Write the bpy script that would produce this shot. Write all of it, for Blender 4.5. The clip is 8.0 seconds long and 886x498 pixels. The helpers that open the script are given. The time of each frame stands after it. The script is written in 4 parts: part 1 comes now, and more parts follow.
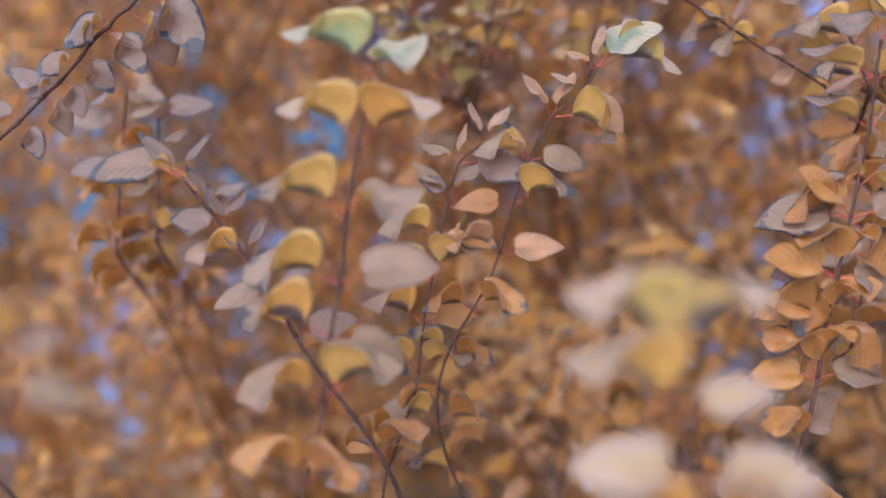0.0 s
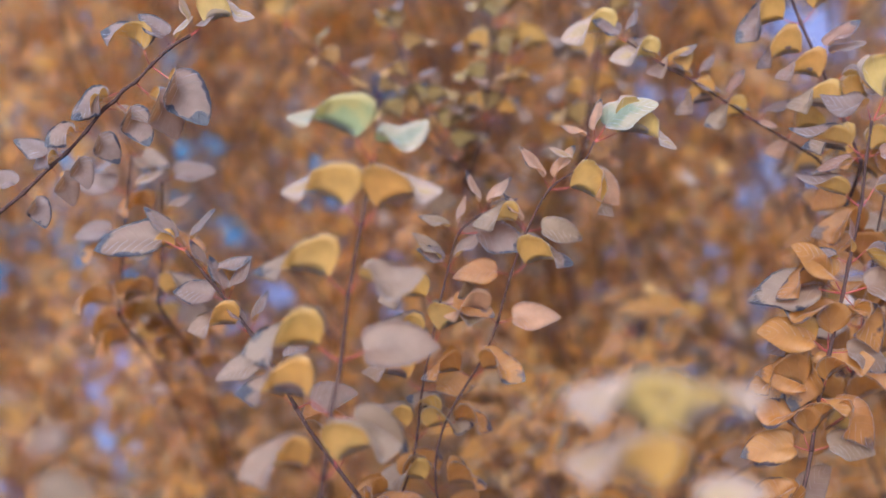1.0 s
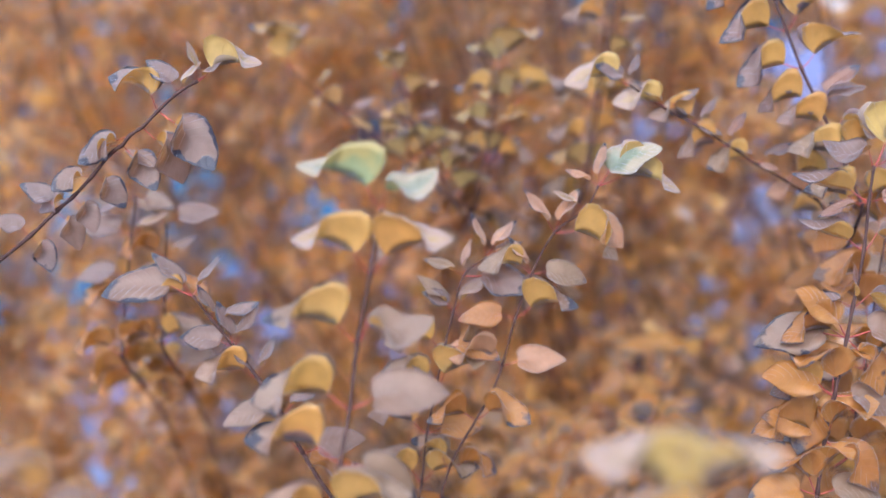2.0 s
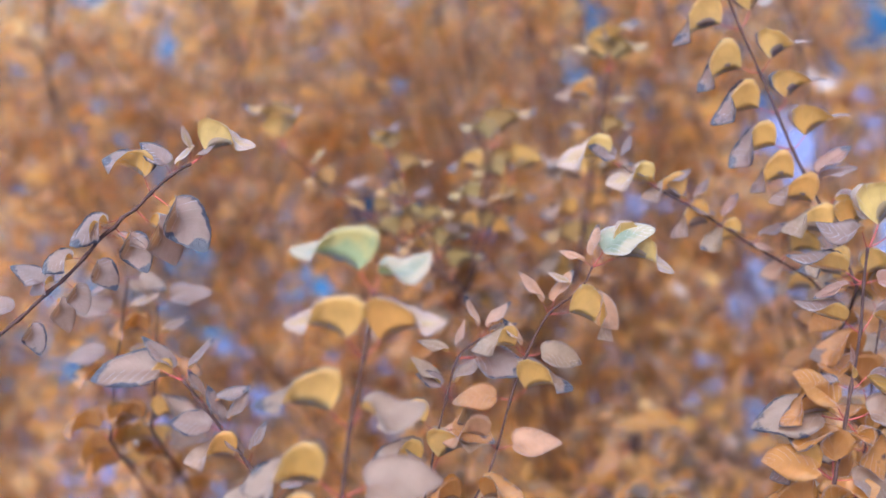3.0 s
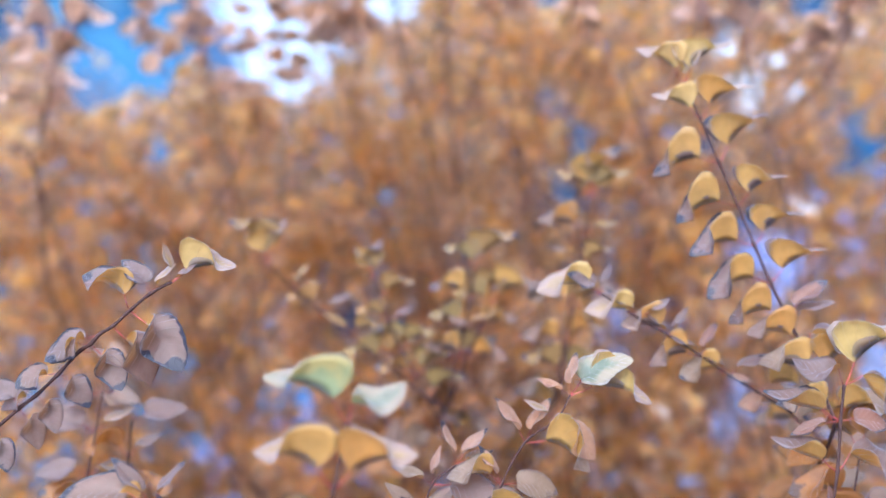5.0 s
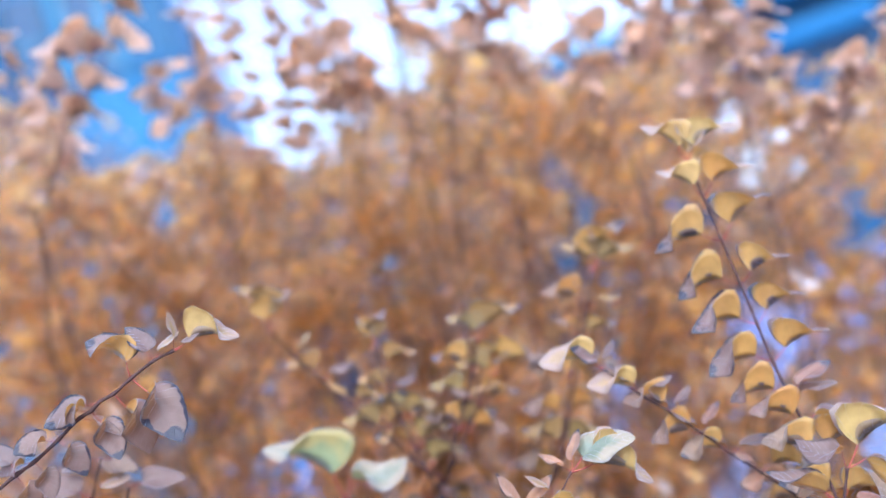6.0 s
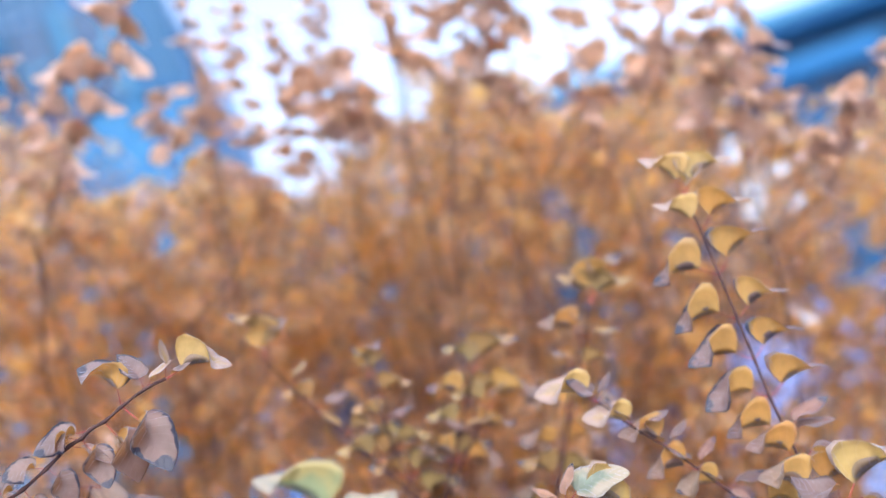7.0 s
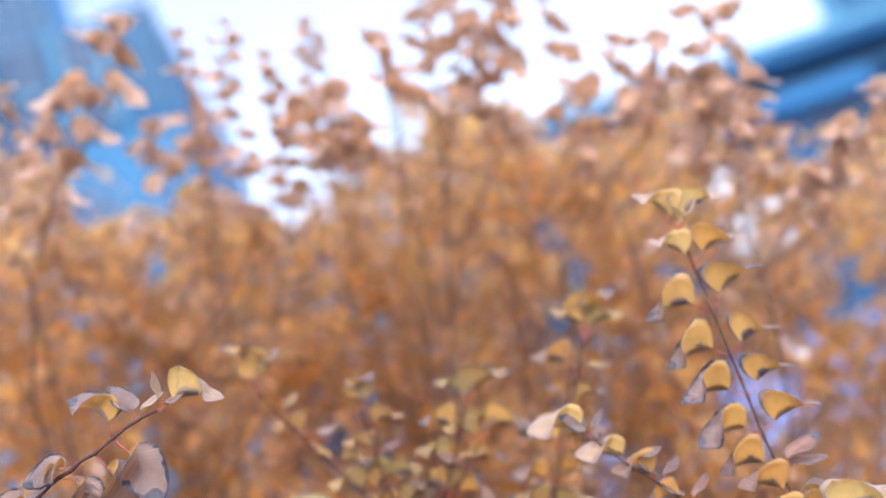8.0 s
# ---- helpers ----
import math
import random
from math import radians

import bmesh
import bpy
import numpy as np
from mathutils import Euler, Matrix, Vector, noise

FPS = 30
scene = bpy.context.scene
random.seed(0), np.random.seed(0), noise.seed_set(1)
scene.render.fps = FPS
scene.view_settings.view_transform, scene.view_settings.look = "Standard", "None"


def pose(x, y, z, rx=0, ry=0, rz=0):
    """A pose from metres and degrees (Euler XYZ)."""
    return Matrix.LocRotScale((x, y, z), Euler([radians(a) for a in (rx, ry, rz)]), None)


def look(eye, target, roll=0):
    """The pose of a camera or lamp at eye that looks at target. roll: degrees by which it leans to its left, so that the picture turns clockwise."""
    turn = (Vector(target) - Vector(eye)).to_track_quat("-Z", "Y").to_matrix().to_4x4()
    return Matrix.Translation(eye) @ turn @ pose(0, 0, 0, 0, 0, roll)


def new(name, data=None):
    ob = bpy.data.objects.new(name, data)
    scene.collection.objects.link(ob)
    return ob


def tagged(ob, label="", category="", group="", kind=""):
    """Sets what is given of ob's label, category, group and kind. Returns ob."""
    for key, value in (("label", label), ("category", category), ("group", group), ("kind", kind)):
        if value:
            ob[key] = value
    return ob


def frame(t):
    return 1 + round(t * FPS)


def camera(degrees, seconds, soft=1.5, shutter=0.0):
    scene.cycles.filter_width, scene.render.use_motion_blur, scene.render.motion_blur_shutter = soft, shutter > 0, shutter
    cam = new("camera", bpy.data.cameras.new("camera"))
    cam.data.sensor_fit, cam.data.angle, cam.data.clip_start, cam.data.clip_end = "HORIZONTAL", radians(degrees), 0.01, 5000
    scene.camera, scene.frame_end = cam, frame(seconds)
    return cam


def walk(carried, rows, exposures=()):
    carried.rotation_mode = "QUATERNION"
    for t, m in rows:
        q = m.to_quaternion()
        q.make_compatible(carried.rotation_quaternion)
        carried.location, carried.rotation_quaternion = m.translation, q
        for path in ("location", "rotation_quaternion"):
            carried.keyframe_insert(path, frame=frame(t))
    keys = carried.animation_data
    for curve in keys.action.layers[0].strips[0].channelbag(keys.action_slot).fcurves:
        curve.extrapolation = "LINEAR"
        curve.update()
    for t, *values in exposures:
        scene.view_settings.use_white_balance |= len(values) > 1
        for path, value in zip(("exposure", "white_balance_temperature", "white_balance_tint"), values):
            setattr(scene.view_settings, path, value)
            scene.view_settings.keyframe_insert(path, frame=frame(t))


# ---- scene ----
cam = camera(46.4, 8.0)
cam.data.dof.use_dof = True
cam.data.dof.focus_distance = 0.89
cam.data.dof.aperture_fstop = 1.7

# The camera leans to its right and rises a few centimetres while it tips up:
# seconds, metres sideways, ahead and up in its own leaning frame, pitch, roll, yaw.
LEANING = pose(0, 0, 1.2, -10, 25, 0)
PATH = [
    (0.0, 0.0202, 0.0294, -0.0363, 3.45, -1.74, 1.62),
    (0.5, 0.0228, 0.0228, -0.0239, 4.05, -1.67, 2.12),
    (1.0, 0.0170, 0.0125, -0.0027, 5.20, -2.09, 1.39),
    (1.5, 0.0061, 0.0068, 0.0078, 5.64, -2.25, 0.99),
    (2.8, -0.0001, 0.0105, 0.0178, 9.66, -1.63, 0.64),
    (3.0, 0.0020, 0.0106, 0.0223, 10.59, -1.79, 0.50),
    (3.5, 0.0062, 0.0063, 0.0282, 12.89, -1.93, 0.33),
    (4.0, 0.0114, 0.0077, 0.0302, 13.73, -2.14, -0.11),
    (4.5, 0.0118, 0.0055, 0.0354, 15.28, -2.56, -0.26),
    (5.8, 0.0094, -0.0010, 0.0507, 18.55, -4.04, -0.60),
    (6.0, 0.0087, -0.0027, 0.0505, 19.72, -4.18, -0.63),
    (6.5, 0.0123, -0.0030, 0.0517, 20.69, -4.57, -0.72),
    (7.0, 0.0159, 0.0000, 0.0541, 21.31, -4.90, -0.69),
    (7.5, 0.0110, 0.0002, 0.0568, 22.33, -5.14, -1.04),
    (8.0, 0.0116, -0.0020, 0.0587, 22.92, -5.24, -1.41),
]
walk(cam, [(t, LEANING @ pose(x, y, z, 90 + p, r, w)) for t, x, y, z, p, r, w in PATH], [(0.0, 1.53, 5950, 9), (1.5, 1.73, 5720, 9.5), (3.0, 1.91, 5550, 9.5), (4.5, 1.94, 5400, 10), (6.0, 1.97, 5230, 9.5), (6.5, 1.95, 5380, 9.5), (7.1, 1.91, 5850, 11.5), (8.0, 1.89, 6150, 14)])

# ---------------------------------------------------------------- light
world = bpy.data.worlds.new("overcast_sky")
scene.world = world
world.use_nodes = True
wn, wl = world.node_tree.nodes, world.node_tree.links
sky = wn.new("ShaderNodeTexSky")
sky.sky_type, sky.sun_disc = "NISHITA", False
sky.sun_elevation, sky.sun_rotation = radians(47), radians(176)
sky.air_density, sky.dust_density, sky.ozone_density = 1.0, 4.0, 1.0
soften = wn.new("ShaderNodeHueSaturation")
soften.inputs["Saturation"].default_value = 0.7
wl.new(sky.outputs[0], soften.inputs["Color"])
wl.new(soften.outputs[0], wn["Background"].inputs[0])
wn["Background"].inputs[1].default_value = 0.15

sun = new("sun", bpy.data.lights.new("sun", "SUN"))
sun.data.energy, sun.data.angle, sun.data.color = 0.9, radians(70), (1.0, 0.95, 0.9)
sun.matrix_world = look((0.6, -7.8, 11.3), (0, 1.5, 1.3))

# ---------------------------------------------------------------- materials


def material(name):
    m = bpy.data.materials.new(name)
    m.use_nodes = True
    t = m.node_tree
    t.nodes.clear()
    return m, t.nodes, t.links


def node(nodes, kind, **values):
    n = nodes.new(kind)
    for key, value in values.items():
        n.inputs[key.replace("_", " ")].default_value = value
    return n


def ramp(nodes, stops):
    r = nodes.new("ShaderNodeValToRGB")
    while len(r.color_ramp.elements) < len(stops):
        r.color_ramp.elements.new(0.5)
    for e, (p, c) in zip(r.color_ramp.elements, stops):
        e.position, e.color = p, (*c, 1)
    return r


def mix(nodes, links, a, b, fac, blend="MIX"):
    m = nodes.new("ShaderNodeMix")
    m.data_type, m.blend_type = "RGBA", blend
    for sock, v in ((m.inputs[0], fac), (m.inputs[6], a), (m.inputs[7], b)):
        if isinstance(v, (int, float)):
            sock.default_value = v
        elif isinstance(v, tuple):
            sock.default_value = (*v, 1)
        else:
            links.new(v, sock)
    return m.outputs[2]


def leaf_material(name, upper, through_light, island, dark_rim=0.5, share=0.5, thin=0.55, gloss=1.4, rim_from=0.66, margin=None):
    """Thin autumn leaf: pale skin, light shining through, veins, blue-black nibbled rim."""
    m, n, l = material(name)
    out = n.new("ShaderNodeOutputMaterial")
    uv = n.new("ShaderNodeUVMap")
    sep = n.new("ShaderNodeSeparateXYZ")
    l.new(uv.outputs[0], sep.inputs[0])
    if island:
        rnd = n.new("ShaderNodeNewGeometry").outputs["Random Per Island"]
    else:
        rnd = n.new("ShaderNodeObjectInfo").outputs["Random"]
    # each leaf has its own tint
    r1 = ramp(n, upper)
    r2 = ramp(n, through_light)
    l.new(rnd, r1.inputs[0])
    l.new(rnd, r2.inputs[0])
    coord = n.new("ShaderNodeTexCoord")
    shift = n.new("ShaderNodeVectorMath")
    shift.operation = "ADD"
    l.new(coord.outputs["Object"], shift.inputs[0])
    l.new(rnd, shift.inputs[1])
    blot = node(n, "ShaderNodeTexNoise", Scale=70.0, Detail=3.0)
    l.new(shift.outputs[0], blot.inputs["Vector"])
    fine = node(n, "ShaderNodeTexNoise", Scale=600.0, Detail=2.0)
    l.new(shift.outputs[0], fine.inputs["Vector"])
    mott = ramp(n, [(0.3, (0.78, 0.74, 0.7)), (0.7, (1, 1, 1))])
    l.new(blot.outputs[0], mott.inputs[0])
    c1 = mix(n, l, r1.outputs[0], mott.outputs[0], 1.0, "MULTIPLY")
    c2 = mix(n, l, r2.outputs[0], mott.outputs[0], 0.8, "MULTIPLY")
    # side veins: slanted stripes in the leaf's own coordinates, u along, v across (-1 .. 1)
    av = n.new("ShaderNodeMath"); av.operation = "ABSOLUTE"
    l.new(sep.outputs[1], av.inputs[0])
    sl = n.new("ShaderNodeMath"); sl.operation = "MULTIPLY_ADD"
    l.new(av.outputs[0], sl.inputs[0]); sl.inputs[1].default_value = -0.28
    l.new(sep.outputs[0], sl.inputs[2])
    fr = n.new("ShaderNodeMath"); fr.operation = "MULTIPLY"
    l.new(sl.outputs[0], fr.inputs[0]); fr.inputs[1].default_value = 44.0
    sn = n.new("ShaderNodeMath"); sn.operation = "SINE"
    l.new(fr.outputs[0], sn.inputs[0])
    vein = ramp(n, [(0.0, (0, 0, 0)), (0.85, (0, 0, 0)), (1.0, (1, 1, 1))])
    l.new(sn.outputs[0], vein.inputs[0])
    vm = n.new("ShaderNodeMath"); vm.operation = "MULTIPLY"
    l.new(vein.outputs[0], vm.inputs[0]); vm.inputs[1].default_value = 0.035
    c1 = mix(n, l, c1, (0.72, 0.5, 0.36), vm.outputs[0])
    c2 = mix(n, l, c2, (0.9, 0.72, 0.42), vm.outputs[0])
    if margin:  # the green or amber drains from the edges and the tip inwards
        worn = n.new("ShaderNodeMath"); worn.operation = "MULTIPLY_ADD"
        l.new(av.outputs[0], worn.inputs[0]); worn.inputs[1].default_value = 0.55
        tipward = n.new("ShaderNodeMath"); tipward.operation = "MULTIPLY_ADD"
        l.new(sep.outputs[0], tipward.inputs[0]); tipward.inputs[1].default_value = 0.35
        l.new(blot.outputs[0], tipward.inputs[2]); l.new(tipward.outputs[0], worn.inputs[2])
        wr = ramp(n, [(0.74, (0, 0, 0)), (1.0, (1, 1, 1))])
        l.new(worn.outputs[0], wr.inputs[0])
        c1 = mix(n, l, c1, margin[0], wr.outputs[0])
        c2 = mix(n, l, c2, margin[1], wr.outputs[0])
    # dark rim: distance from the edge broken up by blotches
    rim = n.new("ShaderNodeMath"); rim.operation = "MULTIPLY_ADD"
    l.new(blot.outputs[0], rim.inputs[0]); rim.inputs[1].default_value = 1.0
    edge = n.new("ShaderNodeMath"); edge.operation = "MAXIMUM"
    half_u = n.new("ShaderNodeMath"); half_u.operation = "MULTIPLY_ADD"
    l.new(sep.outputs[0], half_u.inputs[0]); half_u.inputs[1].default_value = 1.06 - rim_from; half_u.inputs[2].default_value = rim_from
    side_rim = n.new("ShaderNodeMath"); side_rim.operation = "MULTIPLY"
    l.new(av.outputs[0], side_rim.inputs[0]); l.new(half_u.outputs[0], side_rim.inputs[1])
    l.new(side_rim.outputs[0], edge.inputs[0]); l.new(sep.outputs[0], edge.inputs[1])
    l.new(edge.outputs[0], rim.inputs[2])
    rimr = ramp(n, [(0.0, (0, 0, 0)), (0.53, (0, 0, 0)), (0.64, (1, 1, 1))])
    sub = n.new("ShaderNodeMath"); sub.operation = "SUBTRACT"
    l.new(rim.outputs[0], sub.inputs[0]); sub.inputs[1].default_value = 0.76
    l.new(sub.outputs[0], rimr.inputs[0])
    has = n.new("ShaderNodeMath"); has.operation = "FRACT"
    h7 = n.new("ShaderNodeMath"); h7.operation = "MULTIPLY"; h7.inputs[1].default_value = 7.31
    l.new(rnd, h7.inputs[0]); l.new(h7.outputs[0], has.inputs[0])
    hr = ramp(n, [(share - 0.1, (0, 0, 0)), (share + 0.1, (1, 1, 1))])
    l.new(has.outputs[0], hr.inputs[0])
    rm = n.new("ShaderNodeMath"); rm.operation = "MULTIPLY"
    l.new(rimr.outputs[0], rm.inputs[0]); l.new(hr.outputs[0], rm.inputs[1])
    rs = n.new("ShaderNodeMath"); rs.operation = "MULTIPLY"; rs.use_clamp = True
    l.new(rm.outputs[0], rs.inputs[0]); rs.inputs[1].default_value = dark_rim * 2
    c1 = mix(n, l, c1, (0.035, 0.042, 0.07), rs.outputs[0])
    c2 = mix(n, l, c2, (0.10, 0.06, 0.05), rs.outputs[0])
    bsum = n.new("ShaderNodeMath"); bsum.operation = "MULTIPLY_ADD"
    l.new(fine.outputs[0], bsum.inputs[0]); bsum.inputs[1].default_value = 0.5
    low_vein = n.new("ShaderNodeMath"); low_vein.operation = "MULTIPLY"; low_vein.inputs[1].default_value = 0.45
    l.new(vein.outputs[0], low_vein.inputs[0]); l.new(low_vein.outputs[0], bsum.inputs[2])
    bump = node(n, "ShaderNodeBump", Strength=0.7, Distance=0.0015)
    l.new(bsum.outputs[0], bump.inputs["Height"])
    dif = n.new("ShaderNodeBsdfDiffuse")
    l.new(c1, dif.inputs[0]); l.new(bump.outputs[0], dif.inputs["Normal"])
    tra = n.new("ShaderNodeBsdfTranslucent")
    l.new(c2, tra.inputs[0])
    glo = node(n, "ShaderNodeBsdfGlossy", Roughness=0.42)
    glo.inputs[0].default_value = (0.9, 0.9, 0.95, 1)
    l.new(bump.outputs[0], glo.inputs["Normal"])
    m1 = n.new("ShaderNodeMixShader"); m1.inputs[0].default_value = thin
    l.new(dif.outputs[0], m1.inputs[1]); l.new(tra.outputs[0], m1.inputs[2])
    fre = node(n, "ShaderNodeFresnel", IOR=gloss)
    l.new(bump.outputs[0], fre.inputs["Normal"])
    m2 = n.new("ShaderNodeMixShader")
    l.new(fre.outputs[0], m2.inputs[0])
    l.new(m1.outputs[0], m2.inputs[1]); l.new(glo.outputs[0], m2.inputs[2])
    l.new(m2.outputs[0], out.inputs[0])
    return m


def solid(name, colors, scale, rough, bump=0.3, distance=0.002, metallic=0.0, coords="Object", sheen=0.5):
    """Opaque surface whose colour wanders through a ramp at two scales, with matching relief."""
    m, n, l = material(name)
    out = n.new("ShaderNodeOutputMaterial")
    bs = node(n, "ShaderNodeBsdfPrincipled", Roughness=rough, Metallic=metallic)
    bs.inputs["Specular IOR Level"].default_value = sheen
    co = n.new("ShaderNodeTexCoord")
    a = node(n, "ShaderNodeTexNoise", Scale=scale, Detail=4.0)
    b = node(n, "ShaderNodeTexNoise", Scale=scale * 9, Detail=3.0)
    for t in (a, b):
        l.new(co.outputs[coords], t.inputs["Vector"])
    s = n.new("ShaderNodeMath"); s.operation = "MULTIPLY_ADD"
    l.new(b.outputs[0], s.inputs[0]); s.inputs[1].default_value = 0.4
    h = n.new("ShaderNodeMath"); h.operation = "MULTIPLY"; h.inputs[1].default_value = 0.6
    l.new(a.outputs[0], h.inputs[0]); l.new(h.outputs[0], s.inputs[2])
    r = ramp(n, [(0.3 + 0.4 * i / max(1, len(colors) - 1), c) for i, c in enumerate(colors)])
    l.new(s.outputs[0], r.inputs[0])
    l.new(r.outputs[0], bs.inputs["Base Color"])
    bu = node(n, "ShaderNodeBump", Strength=bump, Distance=distance)
    l.new(s.outputs[0], bu.inputs["Height"])
    l.new(bu.outputs[0], bs.inputs["Normal"])
    l.new(bs.outputs[0], out.inputs[0])
    return m


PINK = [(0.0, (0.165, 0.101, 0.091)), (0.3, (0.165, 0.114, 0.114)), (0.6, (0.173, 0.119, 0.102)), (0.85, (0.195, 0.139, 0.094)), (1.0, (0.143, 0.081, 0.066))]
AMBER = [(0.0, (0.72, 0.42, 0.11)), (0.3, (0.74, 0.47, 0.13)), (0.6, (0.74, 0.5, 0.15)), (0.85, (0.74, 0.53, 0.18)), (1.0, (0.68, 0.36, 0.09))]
GLOW = [(0.0, (0.94, 0.58, 0.18)), (0.5, (0.95, 0.65, 0.23)), (1.0, (0.92, 0.54, 0.15))]
CLEAR = [(0.0, (0.67, 0.548, 0.384)), (1.0, (0.67, 0.574, 0.434))]
MASS_GLOW = [(0.0, (1.0, 0.66, 0.25)), (0.5, (1.0, 0.71, 0.3)), (1.0, (1.0, 0.61, 0.2))]
GREEN_UP = [(0.0, (0.186, 0.224, 0.193)), (1.0, (0.212, 0.23, 0.206))]
GREEN_IN = [(0.0, (0.387, 0.495, 0.258)), (1.0, (0.44, 0.504, 0.258))]
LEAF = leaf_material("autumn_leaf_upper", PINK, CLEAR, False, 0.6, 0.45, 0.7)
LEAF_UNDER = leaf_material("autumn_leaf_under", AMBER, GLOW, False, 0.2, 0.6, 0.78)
BLEND = [(0.0, (0.58, 0.31, 0.065)), (0.15, (0.46, 0.3, 0.23)), (0.3, (0.59, 0.33, 0.075)), (0.45, (0.46, 0.3, 0.22)), (0.5, (0.6, 0.35, 0.08)), (0.8, (0.62, 0.39, 0.085)), (0.92, (0.46, 0.3, 0.24)), (1.0, (0.58, 0.3, 0.065))]
LEAF_MASS = leaf_material("autumn_leaf_mass", BLEND, MASS_GLOW, True, 0.3, 0.8, 0.88, 1.32)
ROSE = [(0.0, (0.143, 0.102, 0.095)), (0.35, (0.129, 0.099, 0.113)), (0.7, (0.156, 0.109, 0.088)), (1.0, (0.136, 0.081, 0.068))]
ROSE_IN = [(0.0, (0.62, 0.433, 0.31)), (1.0, (0.651, 0.462, 0.352))]
STRAW = [(0.0, (0.272, 0.224, 0.153)), (0.5, (0.302, 0.254, 0.194)), (1.0, (0.272, 0.205, 0.13))]
STRAW_IN = [(0.0, (0.86, 0.66, 0.25)), (1.0, (0.86, 0.6, 0.22))]
LEAF_RIMMED = leaf_material("dark_rimmed_leaf_upper", ROSE, ROSE_IN, False, 0.6, 0.3, 0.6, 1.4, 0.9)
CORAL = [(0.0, (0.259, 0.173, 0.132)), (0.4, (0.259, 0.183, 0.17)), (1.0, (0.271, 0.178, 0.123))]
CORAL_IN = [(0.0, (1.0, 0.72, 0.46)), (0.5, (1.0, 0.77, 0.58)), (1.0, (1.0, 0.68, 0.4))]
LEAF_CORAL = leaf_material("coral_leaf_upper", CORAL, CORAL_IN, False, 0.5, 0.6, 0.78)
LEAF_CORAL_UNDER = leaf_material("coral_leaf_under", CORAL, CORAL_IN, False, 0.2, 0.6, 0.84)
# twigs against the sky: backlight and haze painted in as a paler pink
GLARE = [(0.0, (0.5, 0.34, 0.27)), (0.5, (0.46, 0.34, 0.33)), (1.0, (0.54, 0.36, 0.25))]
GLARE_IN = [(0.0, (1.0, 0.76, 0.5)), (0.5, (1.0, 0.8, 0.6)), (1.0, (1.0, 0.72, 0.44))]
LEAF_GLARE = leaf_material("glare_paled_leaf", GLARE, GLARE_IN, False, 0.3, 0.7, 0.8)
LILAC = [(0.0, (0.136, 0.105, 0.105)), (0.4, (0.124, 0.107, 0.13)), (1.0, (0.146, 0.107, 0.096))]
LEAF_LILAC = leaf_material("lilac_leaf_upper", LILAC, ROSE_IN, False, 0.6, 0.35, 0.6, 1.4, 0.86)
RUST = [(0.0, (0.3, 0.14, 0.035)), (0.5, (0.36, 0.19, 0.05)), (1.0, (0.28, 0.12, 0.03))]
RUST_IN = [(0.0, (0.82, 0.45, 0.11)), (1.0, (0.85, 0.52, 0.15))]
LEAF_RUST = leaf_material("rusty_leaf", RUST, RUST_IN, False, 0.45, 0.4, 0.66)
OLIVE = [(0.0, (0.374, 0.23, 0.076)), (0.4, (0.306, 0.23, 0.085)), (1.0, (0.391, 0.23, 0.076))]
OLIVE_IN = [(0.0, (0.688, 0.447, 0.138)), (0.5, (0.585, 0.447, 0.155)), (1.0, (0.688, 0.413, 0.12))]
LEAF_OLIVE = leaf_material("olive_leaf", OLIVE, OLIVE_IN, False, 0.7, 0.3, 0.6, 1.4, 0.8)
DUSK = [(0.0, (0.15, 0.075, 0.06)), (1.0, (0.2, 0.1, 0.075))]
LEAF_DUSK = leaf_material("brown_leaf_upper", DUSK, ROSE_IN, False, 0.8, 0.2, 0.4)
LEAF_STRAW = leaf_material("yellow_leaf_upper", STRAW, STRAW_IN, False, 0.0, 0.9, 0.6, margin=((0.32, 0.25, 0.22), (0.64, 0.46, 0.28)))
LEAF_STRAW_UNDER = leaf_material("yellow_leaf_under", STRAW_IN, STRAW_IN, False, 0.0, 0.9, 0.75)
LEAF_GREEN = leaf_material("greenish_leaf_upper", GREEN_UP, GREEN_IN, False, 0.0, 0.9, 0.6, margin=((0.32, 0.28, 0.23), (0.62, 0.55, 0.28)))
LEAF_GREEN_UNDER = leaf_material("greenish_leaf_under", GREEN_IN, GREEN_IN, False, 0.0, 0.9, 0.65, margin=((0.5, 0.42, 0.17), (0.66, 0.56, 0.22)))
STALK = solid("red_leaf_stalk", [(0.26, 0.03, 0.03), (0.4, 0.07, 0.06)], 200, 0.5)
BARK = solid("twig_bark", [(0.07, 0.038, 0.035), (0.13, 0.07, 0.055), (0.2, 0.11, 0.08)], 120, 0.75, 0.5, 0.0006)
BARK_DARK = solid("young_twig_bark", [(0.022, 0.011, 0.011), (0.045, 0.022, 0.02), (0.075, 0.04, 0.034)], 120, 0.8, 0.5, 0.0006, sheen=0.2)
PAVING = solid("paving", [(0.085, 0.1, 0.19), (0.1, 0.12, 0.215), (0.115, 0.14, 0.24)], 0.8, 0.8)
SOIL = solid("soil", [(0.045, 0.028, 0.016), (0.075, 0.046, 0.025), (0.12, 0.068, 0.032)], 6, 0.95, 0.8, 0.02)
CLAD = solid("blue_cladding", [(0.01, 0.08, 0.2), (0.014, 0.095, 0.23), (0.02, 0.11, 0.25)], 0.5, 0.5, 0.1, sheen=0.15)
CLAD_DARK = solid("dark_blue_cladding", [(0.012, 0.06, 0.125), (0.018, 0.075, 0.155)], 0.5, 0.45, 0.1, sheen=0.15)
CLAD_LIGHT = solid("pale_blue_metal", [(0.045, 0.16, 0.27), (0.06, 0.19, 0.3)], 0.5, 0.4, 0.1, sheen=0.15)
